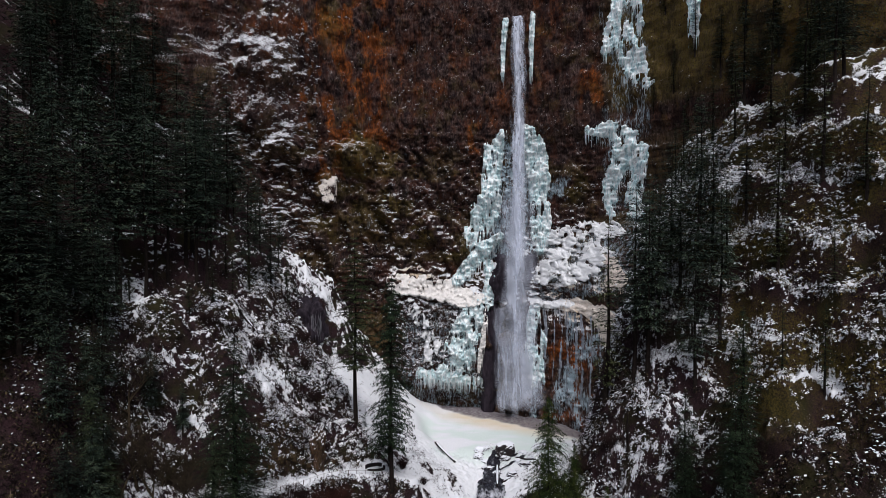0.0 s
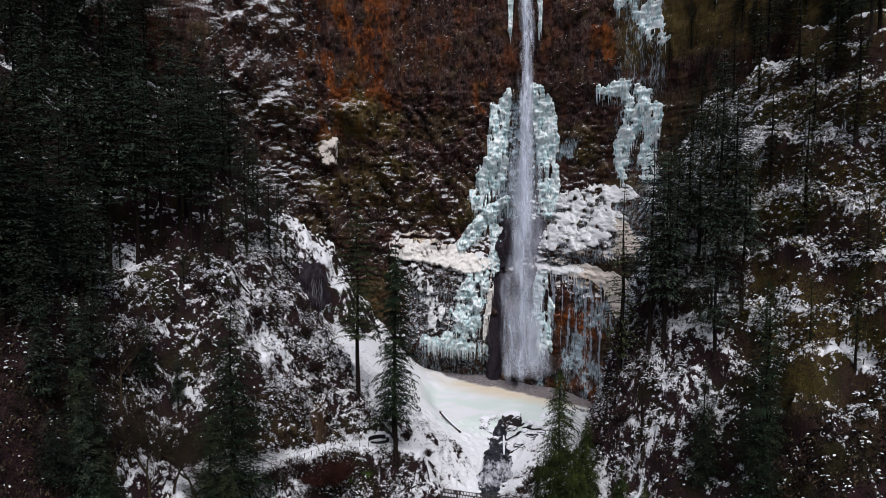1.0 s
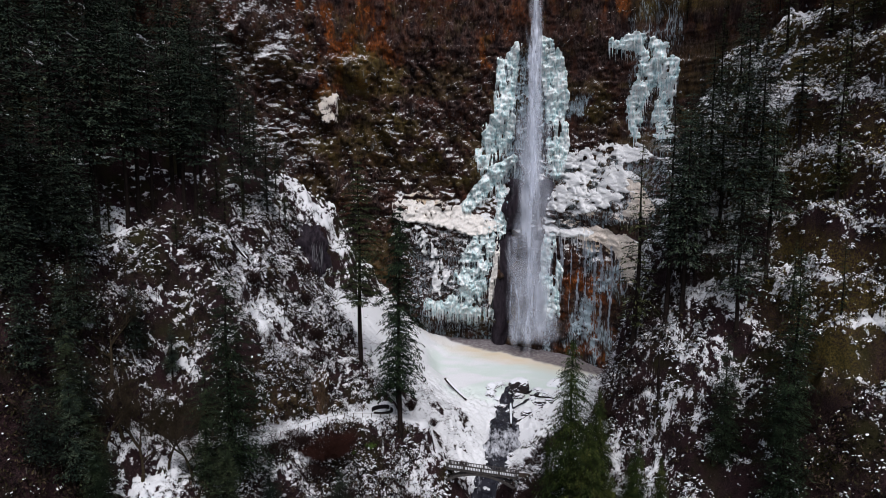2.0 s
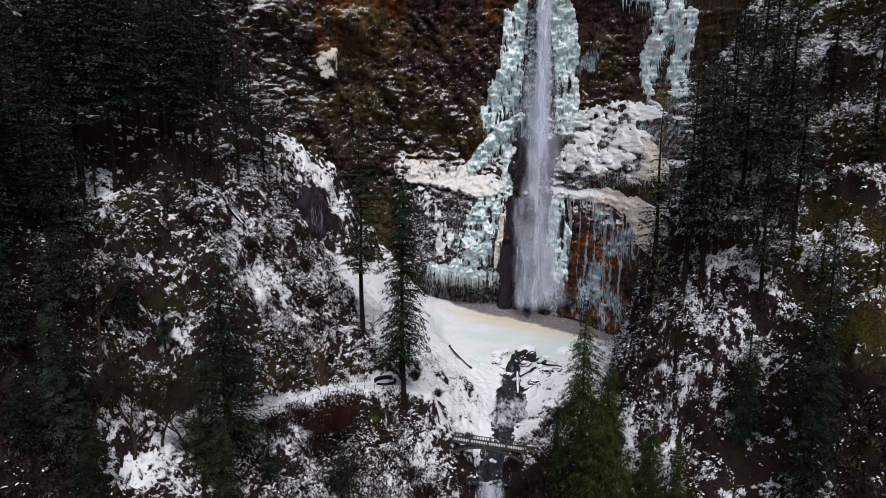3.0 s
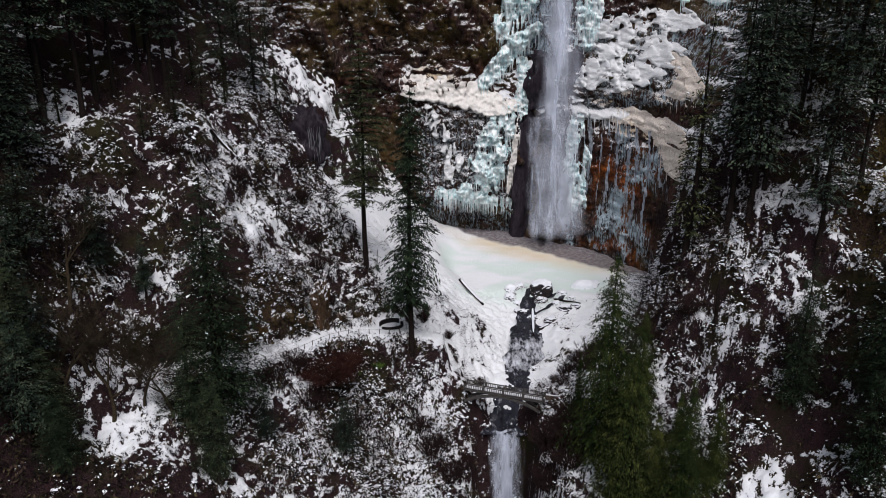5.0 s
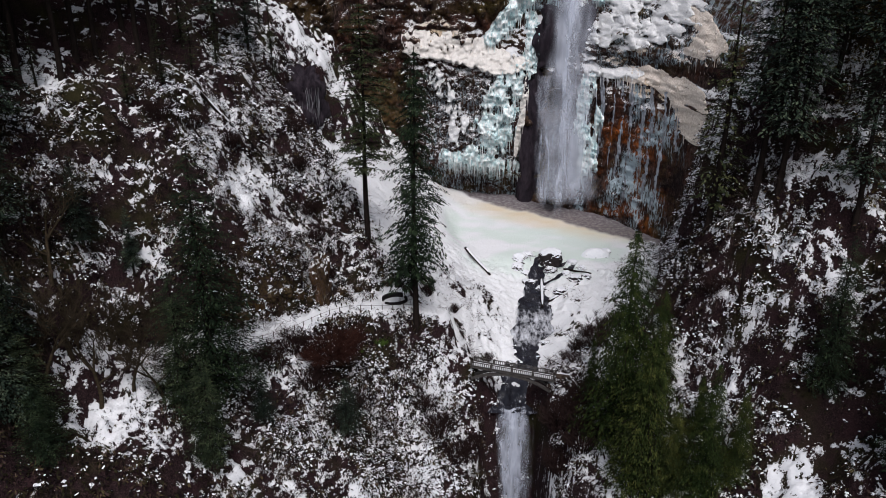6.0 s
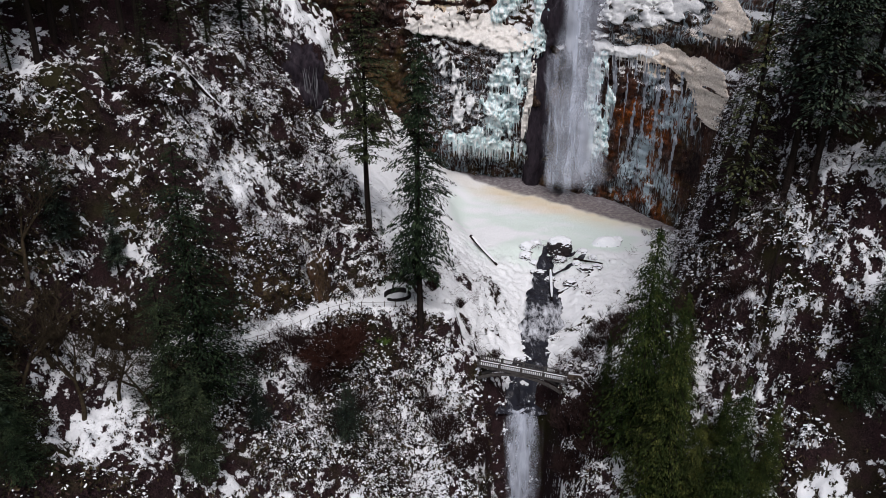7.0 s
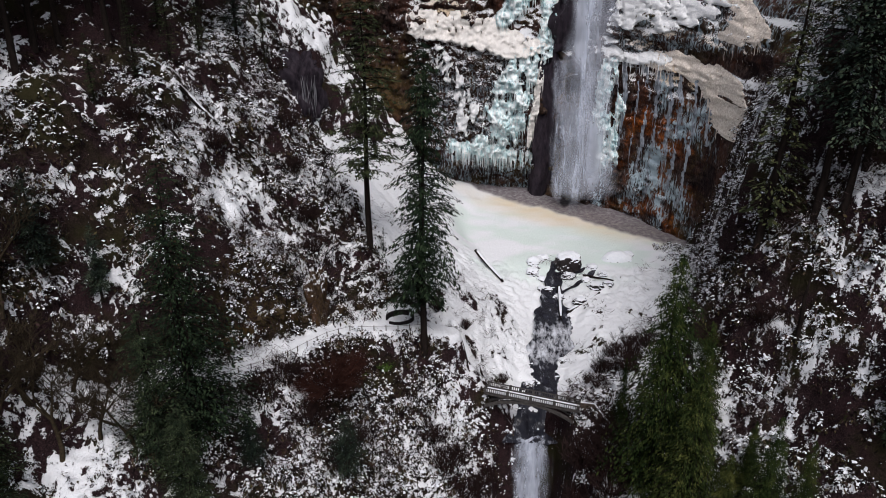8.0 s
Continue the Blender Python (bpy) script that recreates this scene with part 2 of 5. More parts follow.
WATER_CORE = water_material("falling_water", 0.75, 1.1, 0.30)
WATER_VEIL = water_material("water_veil", 0.55, 0.6, 0.25)
MIST = water_material("spray_mist", 0.42, 0.25, 0.13)
WOOD = plain("weathered_timber", (0.05, 0.042, 0.035), (0.14, 0.12, 0.10), 4.0, 0.85, 0.5, 0.02)
CONCRETE = plain("old_concrete", (0.035, 0.032, 0.031), (0.09, 0.083, 0.078), 1.5, 0.9, 0.4, 0.03)


# ---- mesh helpers ----
def link(name, bm, mat, parent=None, label="", smooth_faces=False):
    me = bpy.data.meshes.new(name)
    bm.to_mesh(me)
    bm.free()
    for mt in mat if isinstance(mat, (list, tuple)) else [mat]:
        me.materials.append(mt)
    if smooth_faces:
        me.polygons.foreach_set("use_smooth", [True] * len(me.polygons))
    ob = new(name, me)
    if parent:
        ob.parent = parent
    return tagged(ob, label)


def part(name, bm, mat, parent, label="", smooth_faces=False):
    return link(name, bm, mat, parent, label, smooth_faces)


def from_arrays(name, verts, faces, mats, index=None, smooth_faces=False, parent=None):
    me = bpy.data.meshes.new(name)
    me.from_pydata(np.asarray(verts).tolist(), [], [f for f in faces])
    for mt in mats:
        me.materials.append(mt)
    if index is not None:
        me.polygons.foreach_set("material_index", index)
    if smooth_faces:
        me.polygons.foreach_set("use_smooth", [True] * len(me.polygons))
    me.update()
    ob = new(name, me)
    if parent:
        ob.parent = parent
    return ob


def grid_object(name, X, Y, Z, mat, **masks):
    """A sheet from three arrays of the same shape, with named masks on its points."""
    r, c = X.shape
    verts = np.stack([X.ravel(), Y.ravel(), Z.ravel()], -1)
    k = np.arange(r * c).reshape(r, c)
    faces = np.stack([k[:-1, :-1], k[:-1, 1:], k[1:, 1:], k[1:, :-1]], -1).reshape(-1, 4)
    ob = from_arrays(name, verts, faces.tolist(), [mat], smooth_faces=True)
    for key, value in masks.items():
        a = ob.data.attributes.new(key, "FLOAT", "POINT")
        a.data.foreach_set("value", np.broadcast_to(value, X.shape).astype(np.float32).ravel())
    return ob


def tube(bm, path, radii, sides=6, mat=0, cap=True):
    """A tapered round bar along a path."""
    rings = []
    for i, p in enumerate(path):
        p = Vector(p)
        d = (Vector(path[min(i + 1, len(path) - 1)]) - Vector(path[max(i - 1, 0)])).normalized()
        side = d.orthogonal().normalized()
        up = d.cross(side)
        rings.append([bm.verts.new(p + radii[i] * (math.cos(2 * math.pi * k / sides) * side + math.sin(2 * math.pi * k / sides) * up)) for k in range(sides)])
    for a, b in zip(rings, rings[1:]):
        for k in range(sides):
            j = min(range(sides), key=lambda q: (b[q].co - a[0].co).length) if k == 0 else j
            f = bm.faces.new((a[k], a[(k + 1) % sides], b[(j + k + 1) % sides], b[(j + k) % sides]))
            f.material_index, f.smooth = mat, True
    if cap:
        for ring in (rings[0], rings[-1]):
            if len(set(ring)) > 2:
                bm.faces.new(ring).material_index = mat


def box(bm, m, sx, sy, sz, bevel=0.0):
    made = bmesh.ops.create_cube(bm, size=1.0, matrix=m @ Matrix.Diagonal((sx, sy, sz, 1)))
    if bevel:
        edges = {e for v in made["verts"] for e in v.link_edges}
        bmesh.ops.bevel(bm, geom=list(edges), offset=bevel, segments=2, affect="EDGES")


# ---- the lie of the land: cross-sections of the valley, z over x, from south to north ----
SECTIONS = [
    (40, (-400, 60), (-160, 10), (-60, -60), (60, -60), (160, 10), (400, 90)),
    (125, (-400, 300), (-110, 60), (-80, 20), (-55, -8), (-25, -42), (25, -45), (45, -8), (60, 10), (75, 28), (95, 62), (400, 230)),
    (150, (-400, 320), (-105, 68), (-90, 52), (-80, 46), (-71, 22), (-66, 14), (-52, 7), (-40, -10), (-15, -36), (12, -40), (22, -18), (35, -6), (50, 7), (55, 13), (60, 21), (66, 39), (69, 44), (75, 45.5), (77.5, 49), (80, 62), (86, 69), (90, 84), (100, 98), (400, 230)),
    (172, (-400, 340), (-110, 80), (-86, 57), (-79, 55), (-70, 36), (-66, 23), (-58, 17), (-50, 11), (-43, 2), (-31, -4), (-20, -15), (-8, -26), (-3, -34), (0, -46), (12, -46), (15, -24), (18, -12), (27, -5), (38, 9), (44, 20), (48, 31), (54, 39), (62, 46), (69, 52), (71, 61), (74, 71), (77, 75), (80, 86), (92, 108), (400, 240)),
    (182, (-400, 345), (-110, 82), (-88, 59), (-74, 55.5), (-69, 53), (-64, 43), (-55, 29), (-49, 19), (-46, 11), (-38, 8), (-31, 1), (-22, -13), (-11, -19), (-2, -28), (0, -45), (12, -45), (14, -16), (18, -4.5), (24, -3.5), (31, 4), (40, 23), (47, 36), (56, 46), (64, 60), (72, 74), (82, 92), (92, 110), (400, 240)),
    (190, (-400, 350), (-110, 85), (-80, 60), (-67, 54), (-58, 46), (-48, 32), (-41, 20), (-38, 11), (-29, 5), (-18, -7), (-6, -13.5), (-0.5, -19), (1.5, -44), (12, -44), (13, -14), (14.2, -3.6), (20, -3), (31, 5), (37, 18), (42, 31), (49, 42), (60, 61), (72, 84), (81, 93), (92, 112), (400, 240)),
    (197, (-400, 350), (-110, 87), (-78, 61), (-60, 53.5), (-50, 38), (-40, 23), (-36, 13), (-30, 11), (-18, 9.5), (-13, 7), (-8, 2), (-2, -3.2), (1.5, -9), (4.5, -14.5), (10, -14.5), (12.5, -8), (15, -4), (21, -3), (32, 5), (38, 17), (43, 29), (49, 44), (60, 64), (74, 88), (90, 113), (400, 240)),
    (205, (-400, 355), (-110, 90), (-75, 62), (-58, 55), (-50, 40), (-40, 22.5), (-33, 14), (-25, 15.5), (-17, 11), (-9, 4), (0, -6), (6, -10.5), (13, -10.5), (18, -7), (27, -2), (35, 5), (41, 24), (46, 45), (57, 66), (75, 92), (90, 116), (400, 240)),
    (220, (-400, 360), (-110, 100), (-75, 68), (-56, 56), (-46, 44), (-35, 30), (-25, 21), (-15, 12), (-4, 3), (6, -5), (10, -8), (18, -7.5), (24, -3), (40, -0.5), (45.5, 10), (48, 28), (51, 47), (58, 58), (64, 74), (80, 104), (400, 240)),
    (236, (-400, 365), (-110, 108), (-70, 68), (-55, 52), (-45, 39), (-36, 28.5), (-25, 19.5), (-13, 10), (-2, 1), (8, -2.5), (12.5, -4), (17, -4), (22, -1.6), (43, -0.5), (50.5, 6), (52.5, 22), (54.5, 41), (57, 46), (63, 50), (67, 68), (72, 84), (81, 104), (400, 240)),
    (250, (-400, 370), (-110, 115), (-65, 68), (-54, 52), (-45, 35), (-36, 26), (-25, 17), (-12, 7), (0, 0), (10, -1.0), (40, -0.3), (55, 0.5), (57, 14), (58.5, 34), (61, 46), (66, 52), (70, 70), (74, 88), (82, 104), (400, 240)),
    (275, (-400, 380), (-110, 125), (-70, 76), (-50, 60), (-44, 53), (-40, 44), (-30, 24), (-20, 13), (-8, 4), (0, 0.3), (6, 0), (45, 0), (64, 0), (78, 40), (86, 112), (400, 240)),
    (322, (-400, 390), (-110, 140), (-80, 90), (-60, 60), (-45, 50), (-30, 30), (-18, 10), (-8, 2), (0, 0), (45, 0), (66, 0), (82, 40), (92, 150), (400, 240)),
    (332, (-400, 420), (-150, 215), (-110, 185), (-60, 172), (0, 168), (90, 168), (400, 250)),
]
TRAIL = [(-66, 166, 17), (-60, 169, 13), (-54, 175, 10.5), (-47, 181.5, 10), (-44, 183.5, 10), (-38.5, 187.5, 10.1), (-35.5, 191.3, 10.2), (-32, 195, 10.3), (-27.5, 197, 10.4), (-19, 197.5, 10.3), (-15, 199, 10), (-9, 200, 8)]


CHUTE_Y, CHUTE_X = (199, 205, 214, 225, 240, 252, 258, 264, 280), (-12, -17, -24, -30, -38, -43, -38, -33, -26)


def along(points, n):
    """n places evenly along a line of points."""
    p = np.array(points, float)
    s = np.r_[0, np.cumsum(np.linalg.norm(np.diff(p, axis=0), axis=1))]
    q = np.linspace(0, s[-1], n)
    return np.stack([np.interp(q, s, p[:, k]) for k in range(p.shape[1])], -1)


def mounds(x, y, z):
    """Rounded hummocks of low shrubs, a metre or two across."""
    return 1.45 * np.abs(fbm(x / 2.0, y / 2.0, z / 1.7 + 31, 3)) ** 0.8 * (0.75 + 0.3 * fbm(x / 6, y / 6, z / 6, 2)) + 0.35 * np.abs(fbm(x / 0.9, y / 0.9, z / 0.9, 2))


def ground_z(x, y, rough=1.0):
    """Height of the ground at arrays of x and y."""
    x, y = np.broadcast_arrays(np.asarray(x, float), np.asarray(y, float))
    ys = np.array([s[0] for s in SECTIONS], float)
    zs = np.stack([np.interp(x, [p[0] for p in s[1:]], [p[1] for p in s[1:]]) for s in SECTIONS])
    k = np.clip(np.searchsorted(ys, y) - 1, 0, len(ys) - 2)
    t = np.clip((y - ys[k]) / (ys[k + 1] - ys[k]), 0, 1)
    z0 = np.take_along_axis(zs, k[None], 0)[0]
    z1 = np.take_along_axis(zs, k[None] + 1, 0)[0]
    z = z0 + (z1 - z0) * t
    low = z
    far = smooth(0, 80, 40 - y)
    z = z * (1 - far) + far * (-60 + 0 * x)
    pool = smooth(32, 24, np.hypot((x - 24) / 1.15, y - 272)) * smooth(4, -1, z - 3)
    calm = 1 - 0.9 * pool
    steep = smooth(-12, 15, z) * 0.8 + 0.35
    chute = smooth(-1.0, 3, x - np.interp(y, CHUTE_Y, CHUTE_X)) * smooth(52, 43, x) * smooth(200, 206, y) * (0.5 + 0.5 * smooth(222, 250, y))
    steep = steep * (1 - 0.65 * chute)
    wild = rough * (1 - chute) * smooth(6, 14, z) * smooth(135, 148, y)
    lift = z + 4.0 * fbm(x / 16, y / 16, 11.0, 3)
    frac = lift / 11.0 - np.floor(lift / 11.0)
    z = z + wild * (0.25 + 0.5 * smooth(56, 66, x)) * 11.0 * (smooth(0.30, 0.72, frac) - frac)
    z = z + wild * 1.5 * (np.abs(fbm(x / 5.5, y / 5.5, 21.0, 3)) - 0.4)
    z = z + rough * (1 - 0.85 * chute) * smooth(-30, -12, z) * (mounds(x, y, low) - 0.55)
    z = z + rough * calm * steep * (1.7 * fbm(x / 9, y / 9, 0.3, 3) + 0.7 * fbm(x / 2.6, y / 2.6, 5.1, 3))
    z = z + rough * chute * smooth(262, 240, y) * (0.9 * np.abs(fbm(x / 2.4, y / 2.4, 41.0, 3)) - 0.3)
    z = z * (1 - pool) + pool * (0.0 + 0.12 * fbm(x / 5, y / 5, 2.0, 3))
    w = smooth(5.2, 3.4, np.hypot(x + 18.4, y - 200.4))
    z = z * (1 - w) + w * 10.3
    tr = along(TRAIL, 60)
    d = np.full(x.shape, 1e9)
    tz = np.zeros(x.shape)
    near = (x > -75) & (x < 0) & (y > 155) & (y < 212)
    if near.any():
        dd = np.hypot(x[near][:, None] - tr[:, 0], y[near][:, None] - tr[:, 1])
        j = dd.argmin(1)
        d[near], tz[near] = dd[np.arange(len(j)), j], tr[j, 2]
        w = smooth(4.2, 1.6, d)
        z = z * (1 - w) + w * tz
    return z


def overhang(x, y, z):
    """1 on the bare rock band under the left-hand slope, kept dry by its own overhang."""
    return smooth(-45, -50, x) * smooth(-84, -76, x) * smooth(13, 16, z) * smooth(27, 23, z) * smooth(190, 184, y)


def spread(lo, hi, step, far, n):
    g = (far / 10) ** np.linspace(0, 1, n) * 10
    return np.r_[(lo - g)[::-1], np.arange(lo, hi, step), hi + g]


gx, gy = np.meshgrid(np.r_[spread(-120, 108, 1.2, 2500, 16)[:16], np.arange(-120, -92, 1.2), np.arange(-92, 92, 0.38), np.arange(92, 108, 1.2), spread(-120, 108, 1.2, 2500, 16)[-16:]], np.r_[spread(134, 330, 1.2, 2500, 16)[:16], np.arange(134, 142, 1.2), np.arange(142, 216, 0.38), np.arange(216, 262, 0.48), np.arange(262, 330, 0.8), spread(134, 330, 1.2, 2500, 16)[-16:]])
gz = ground_z(gx, gy)
sz = ground_z(gx, gy, 0.0)
edge = np.interp(gy, CHUTE_Y, CHUTE_X)
chute = smooth(-1.5, 3, gx - edge) * smooth(52, 43, gx) * smooth(199, 206, gy) * smooth(60, 52, gz) * smooth(12, 4, gz - 34 - (gy - 250) * 0.6)
path_snow = 0 * gx
tr = along(TRAIL, 60)
for a in tr:
    path_snow = np.maximum(path_snow, smooth(3.0, 1.8, np.hypot(gx - a[0], gy - a[1])))
path_snow = np.maximum(path_snow, smooth(4.6, 3.6, np.hypot(gx + 18.4, gy - 200.4)))
patch = smooth(1.3, 0.7, np.hypot((gx + 44.5) / 8, (gy - 276) / 7)) + 0.4 * smooth(14, 6, np.hypot((gx - 60) * 0.8, gy - 183)) + 0.8 * smooth(7.5, 4.5, np.hypot(gx + 60.5, (gy - 158.5) * 0.62)) + 0.4 * smooth(8, 4, np.hypot((gx - 46.5) * 1.2, gy - 167)) + smooth(5, 3, np.hypot((gx - 45.5) * 1.1, (gy - 149) * 0.8)) + smooth(9, 5, np.hypot(gx + 46, gy - 202)) * smooth(42, 36, gz) + smooth(6, 3, np.hypot((gx - 73) * 0.6, gy - 148)) * smooth(42.5, 44, sz) * smooth(51, 49, sz) + smooth(5, 3, np.hypot(gx + 44, gy - 177)) + 0.7 * smooth(9, 5, np.hypot((gx + 76) * 0.6, gy - 193))
def upness(z):
    dzy, dzx = np.gradient(z, gy[:, 0], gx[0])
    return 1 / np.sqrt(1 + dzx**2 + dzy**2)


nz, slope = upness(gz), upness(sz)
mossy_band = smooth(-49, -46, gx) * smooth(-35, -37, gx) * smooth(184, 186, gy) * smooth(203, 198, gy) * smooth(12, 14, gz) * smooth(30, 25, gz)
gully = smooth(1.4, 0.6, np.abs(gx + 36.6 + 0.2 * (gy - 200))) * smooth(196, 198, gy) * smooth(209, 205, gy)
heaps = mounds(gx, gy, sz)
cover = 0.41 + 0.8 * (nz - slope) + 0.7 * np.clip(heaps - 0.58, -0.6, 0.5) * (1 - chute) * (1 - path_snow) + 0.16 * smooth(0.35, 0.75, slope) + 0.45 * np.clip(chute * 1.2 + path_snow + patch, 0, 1) + 0.4 * path_snow
cover = cover - 0.14 * smooth(0.6, 0.4, slope) * smooth(18, 26, gx)
# the forest shelf gets less snow, a stand-in for shade under the trees
cover = cover + 0.18 * fbm(gx / 11, gy / 11, 13.0, 3) - 0.05 * smooth(-30, -55, gx) - 0.07 * smooth(30, 40, gx) - 0.2 * overhang(gx, gy, sz) - 0.05 * mossy_band + 0.5 * gully - 0.3 * smooth(-48, -56, gx) * smooth(152, 146, gy) - 0.28 * smooth(-58, -66, gx) * smooth(183, 192, gy) * smooth(47, 52, gz) - 0.06 * smooth(16, 24, gx) * smooth(170, 162, gy) * smooth(45, 38, gz) + 0.10 * smooth(54, 60, gx) * smooth(42, 50, gz) + 0.02 * smooth(-48, -40, gx) * smooth(6, 0, gx) * smooth(196, 190, gy) - 0.16 * smooth(-40, -48, gx) * smooth(154, 149, gy) + 0.07 * smooth(-44, -50, gx) * smooth(160, 168, gy) * smooth(18, 24, gz) * smooth(54, 46, gz) - 0.3 * smooth(-74, -80, gx) * smooth(176, 168, gy) - 0.28 * smooth(58, 64, gx) * smooth(156, 148, gy) * smooth(44, 40, gz) + 0.12 * smooth(26, 34, gx) * smooth(64, 56, gx) * smooth(166, 172, gy) * smooth(204, 196, gy) + 0.34 * fbm(gx / 6, gy / 6, 51.0, 3) * smooth(-50, -44, gx) * smooth(8, 0, gx) * smooth(198, 192, gy) + 0.36 * smooth(40, 46, gx) * smooth(196, 205, gy) * smooth(80, 66, gz) + 0.05 * smooth(-78, -72, gx) * smooth(-44, -50, gx) * smooth(24, 30, gz) * smooth(54, 48, gz)
moss = np.clip(0.5 * mossy_band + smooth(58, 68, gx) * smooth(0.8, 0.55, nz) * (0.5 + 0.9 * fbm(gx / 8, gz / 8, 3.0, 2)) + 0.3 * smooth(-30, -36, gx) * smooth(-52, -46, gx) * smooth(200, 190, gy) * smooth(8, 14, gz) * smooth(40, 26, gz) * smooth(0.1, 0.6, fbm(gx / 7, gz / 7, 9.0, 2)), 0, 1)
cover = cover - 0.5 * smooth(199, 206, gy) * smooth(240, 225, gy) * smooth(3.5, 8, np.abs(gx - 10)) * chute * smooth(-0.05, 0.6, fbm(gx / 4, gy / 4, 8.0, 3))
stain = 0.75 * smooth(1.15, 0.3, np.hypot((gx - 27 + 0.5 * (gy - 280)) / 30, (gy - 282 + 0.45 * (gx - 27)) / 15)) * (0.75 + 0.4 * fbm(gx / 8, gy / 4, 4.4, 3))
slush = smooth(1.15, 0.7, np.hypot((gx - 20) / 40, (gy - 268) / 30)) * smooth(6, 1, gz) * smooth(-0.6, 0.5, fbm(gx / 12, gy / 7, 17.0, 3))
FOOT_X, FOOT_Y = (-8, 2, 9, 17, 25, 32, 39, 48, 54, 58), (309, 301, 295, 290, 283.5, 275.5, 269, 262, 260, 259)
past = gy - np.interp(gx, FOOT_X, FOOT_Y) + 1.6 * fbm(gx / 5, gy / 5, 61.0, 3)
# wet slush along the wall's foot, its colour darkened for the shadow there
wet = smooth(-0.6, 3.0, past) * smooth(-10, -4, gx) * smooth(60, 57, gx) * smooth(4, 2, gz)
stain = np.clip(stain + 0.22 * smooth(-16, -2, past) * smooth(4, 0, past) * smooth(0, 8, gx) * smooth(46, 30, gx) * smooth(4, 2, gz), 0, 1)
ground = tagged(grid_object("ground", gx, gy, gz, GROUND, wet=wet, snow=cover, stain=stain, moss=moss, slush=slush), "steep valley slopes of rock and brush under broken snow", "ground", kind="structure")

# ---- the cliff: depth over x and height ----
LOW_Y = [(-170, 258), (-110, 266), (-75, 282), (-58, 294), (-45, 302), (-32, 309), (-22, 308), (-8, 306), (8, 305), (20, 304), (28, 299), (36, 294), (45, 284), (52, 273), (56.5, 262), (58, 252), (63, 238)]
UP_Y = [(-170, 262), (-110, 270), (-75, 284), (-58, 296), (-40, 308), (-20, 315), (0, 315), (20, 315), (36, 310), (50, 298), (60, 290), (68, 279), (76, 264), (83, 246), (92, 222), (104, 197), (128, 165)]
LIP = [(-90, 40), (-45, 46), (-22, 50), (-8, 44), (8, 39), (18, 42), (30, 42), (47, 44), (60, 50), (70, 60)]
FOOT = [(-90, 70), (-45, 62), (-10, 58), (12, 58), (22, 62), (34, 72), (50, 76), (62, 78), (70, 84)]


HUMPS = [(-68, 138, 12, 6), (-69, 118, 9, 5), (-60, 105, 12, 6), (-46, 91, 7, 4), (-34, 105, 11, 5), (-20, 84, 9, 4), (-50, 74, 9, 4), (-8, 74, 8, 3.5), (6, 66, 7, 3), (50, 92, 9, 3), (45, 60, 7, 2.5)]


def table(points, v):
    return np.interp(v, [p[0] for p in points], [p[1] for p in points])


def cliff_y(x, z, rough=1.0):
    lip, foot, a, b = table(LIP, x), table(FOOT, x), table(LOW_Y, x), table(UP_Y, x)
    t = smooth(lip - 1.5, foot + 2, z)
    y = a + (b - a) * t + 1.5 * smooth(lip - 30, lip, z) * (1 - t)
    y = y - 2.2 * smooth(110, 114, z) + 3.0 * smooth(114, 168, z)
    for hx, hz, hr, hd in HUMPS:
        y = y - hd * smooth(1.0, 0.2, np.hypot((x - hx) / hr, (z - hz) / (hr * 1.15)) + 0.25 * fbm(x / 5, z / 5, 7.7, 2))
    cave = smooth(18, 9, np.abs(x - 6)) * smooth(10, 5, z)
    y = y + 6 * cave
    # undercut between the lower wall and the block above it, and the bulging apron across the falls
    y = y + 2.6 * smooth(45.5, 47, z) * smooth(51.5, 50, z) * smooth(33, 37, x) * smooth(64, 60, x)
    y = y - 2.5 * smooth(-22, -14, x) * smooth(19, 14, x) * smooth(10, 15, z) * smooth(50, 40, z)
    shelf = smooth(34, 38, x) * smooth(66, 60, x) * smooth(50, 52, z) * smooth(80, 74, z)
    bend = x + 1.6 * fbm(x / 9, z / 14, 12.0, 2)
    columns = 1.3 * np.abs(fbm(bend / 1.9, z / 12, 22.0, 3)) * smooth(112, 118, z) + 0.8 * np.abs(fbm(bend / 1.6, z / 9, 26.0, 3)) * smooth(44, 40, z) * smooth(30, 36, x)
    slant = x * 0.86 + z * 0.5 + 2 * fbm(x / 10, z / 10, 44.0, 2)
    ribs = 3.4 * np.abs(fbm(slant / 6.5, (z * 0.86 - x * 0.5) / 16, 45.0, 3)) * smooth(116, 104, z) * smooth(48, 56, z) * smooth(28, 18, x) + 1.6 * np.abs(fbm(x / 3.4, z / 2.2, 46.0, 3)) * smooth(118, 108, z)
    crags = 1.5 * np.abs(fbm(x / 1.8, z / 1.5, 16.6, 4)) * (1 - 0.5 * smooth(112, 118, z))
    y = y - rough * (2.4 * fbm(x / 17, z / 15, 3.3, 3) + 1.6 * np.abs(fbm(x / 4.5, z / 9, 9.1, 3)) + 0.7 * fbm(x / 1.9, z / 2.4, 1.7, 2) + crags + columns + ribs + 2.0 * shelf * np.abs(fbm(x / 5, z / 4, 36.0, 3)) + 2.8 * t * (1 - t) * 4 * np.abs(fbm(x / 3.2, z / 3.2, 6.6, 4)))
    return y


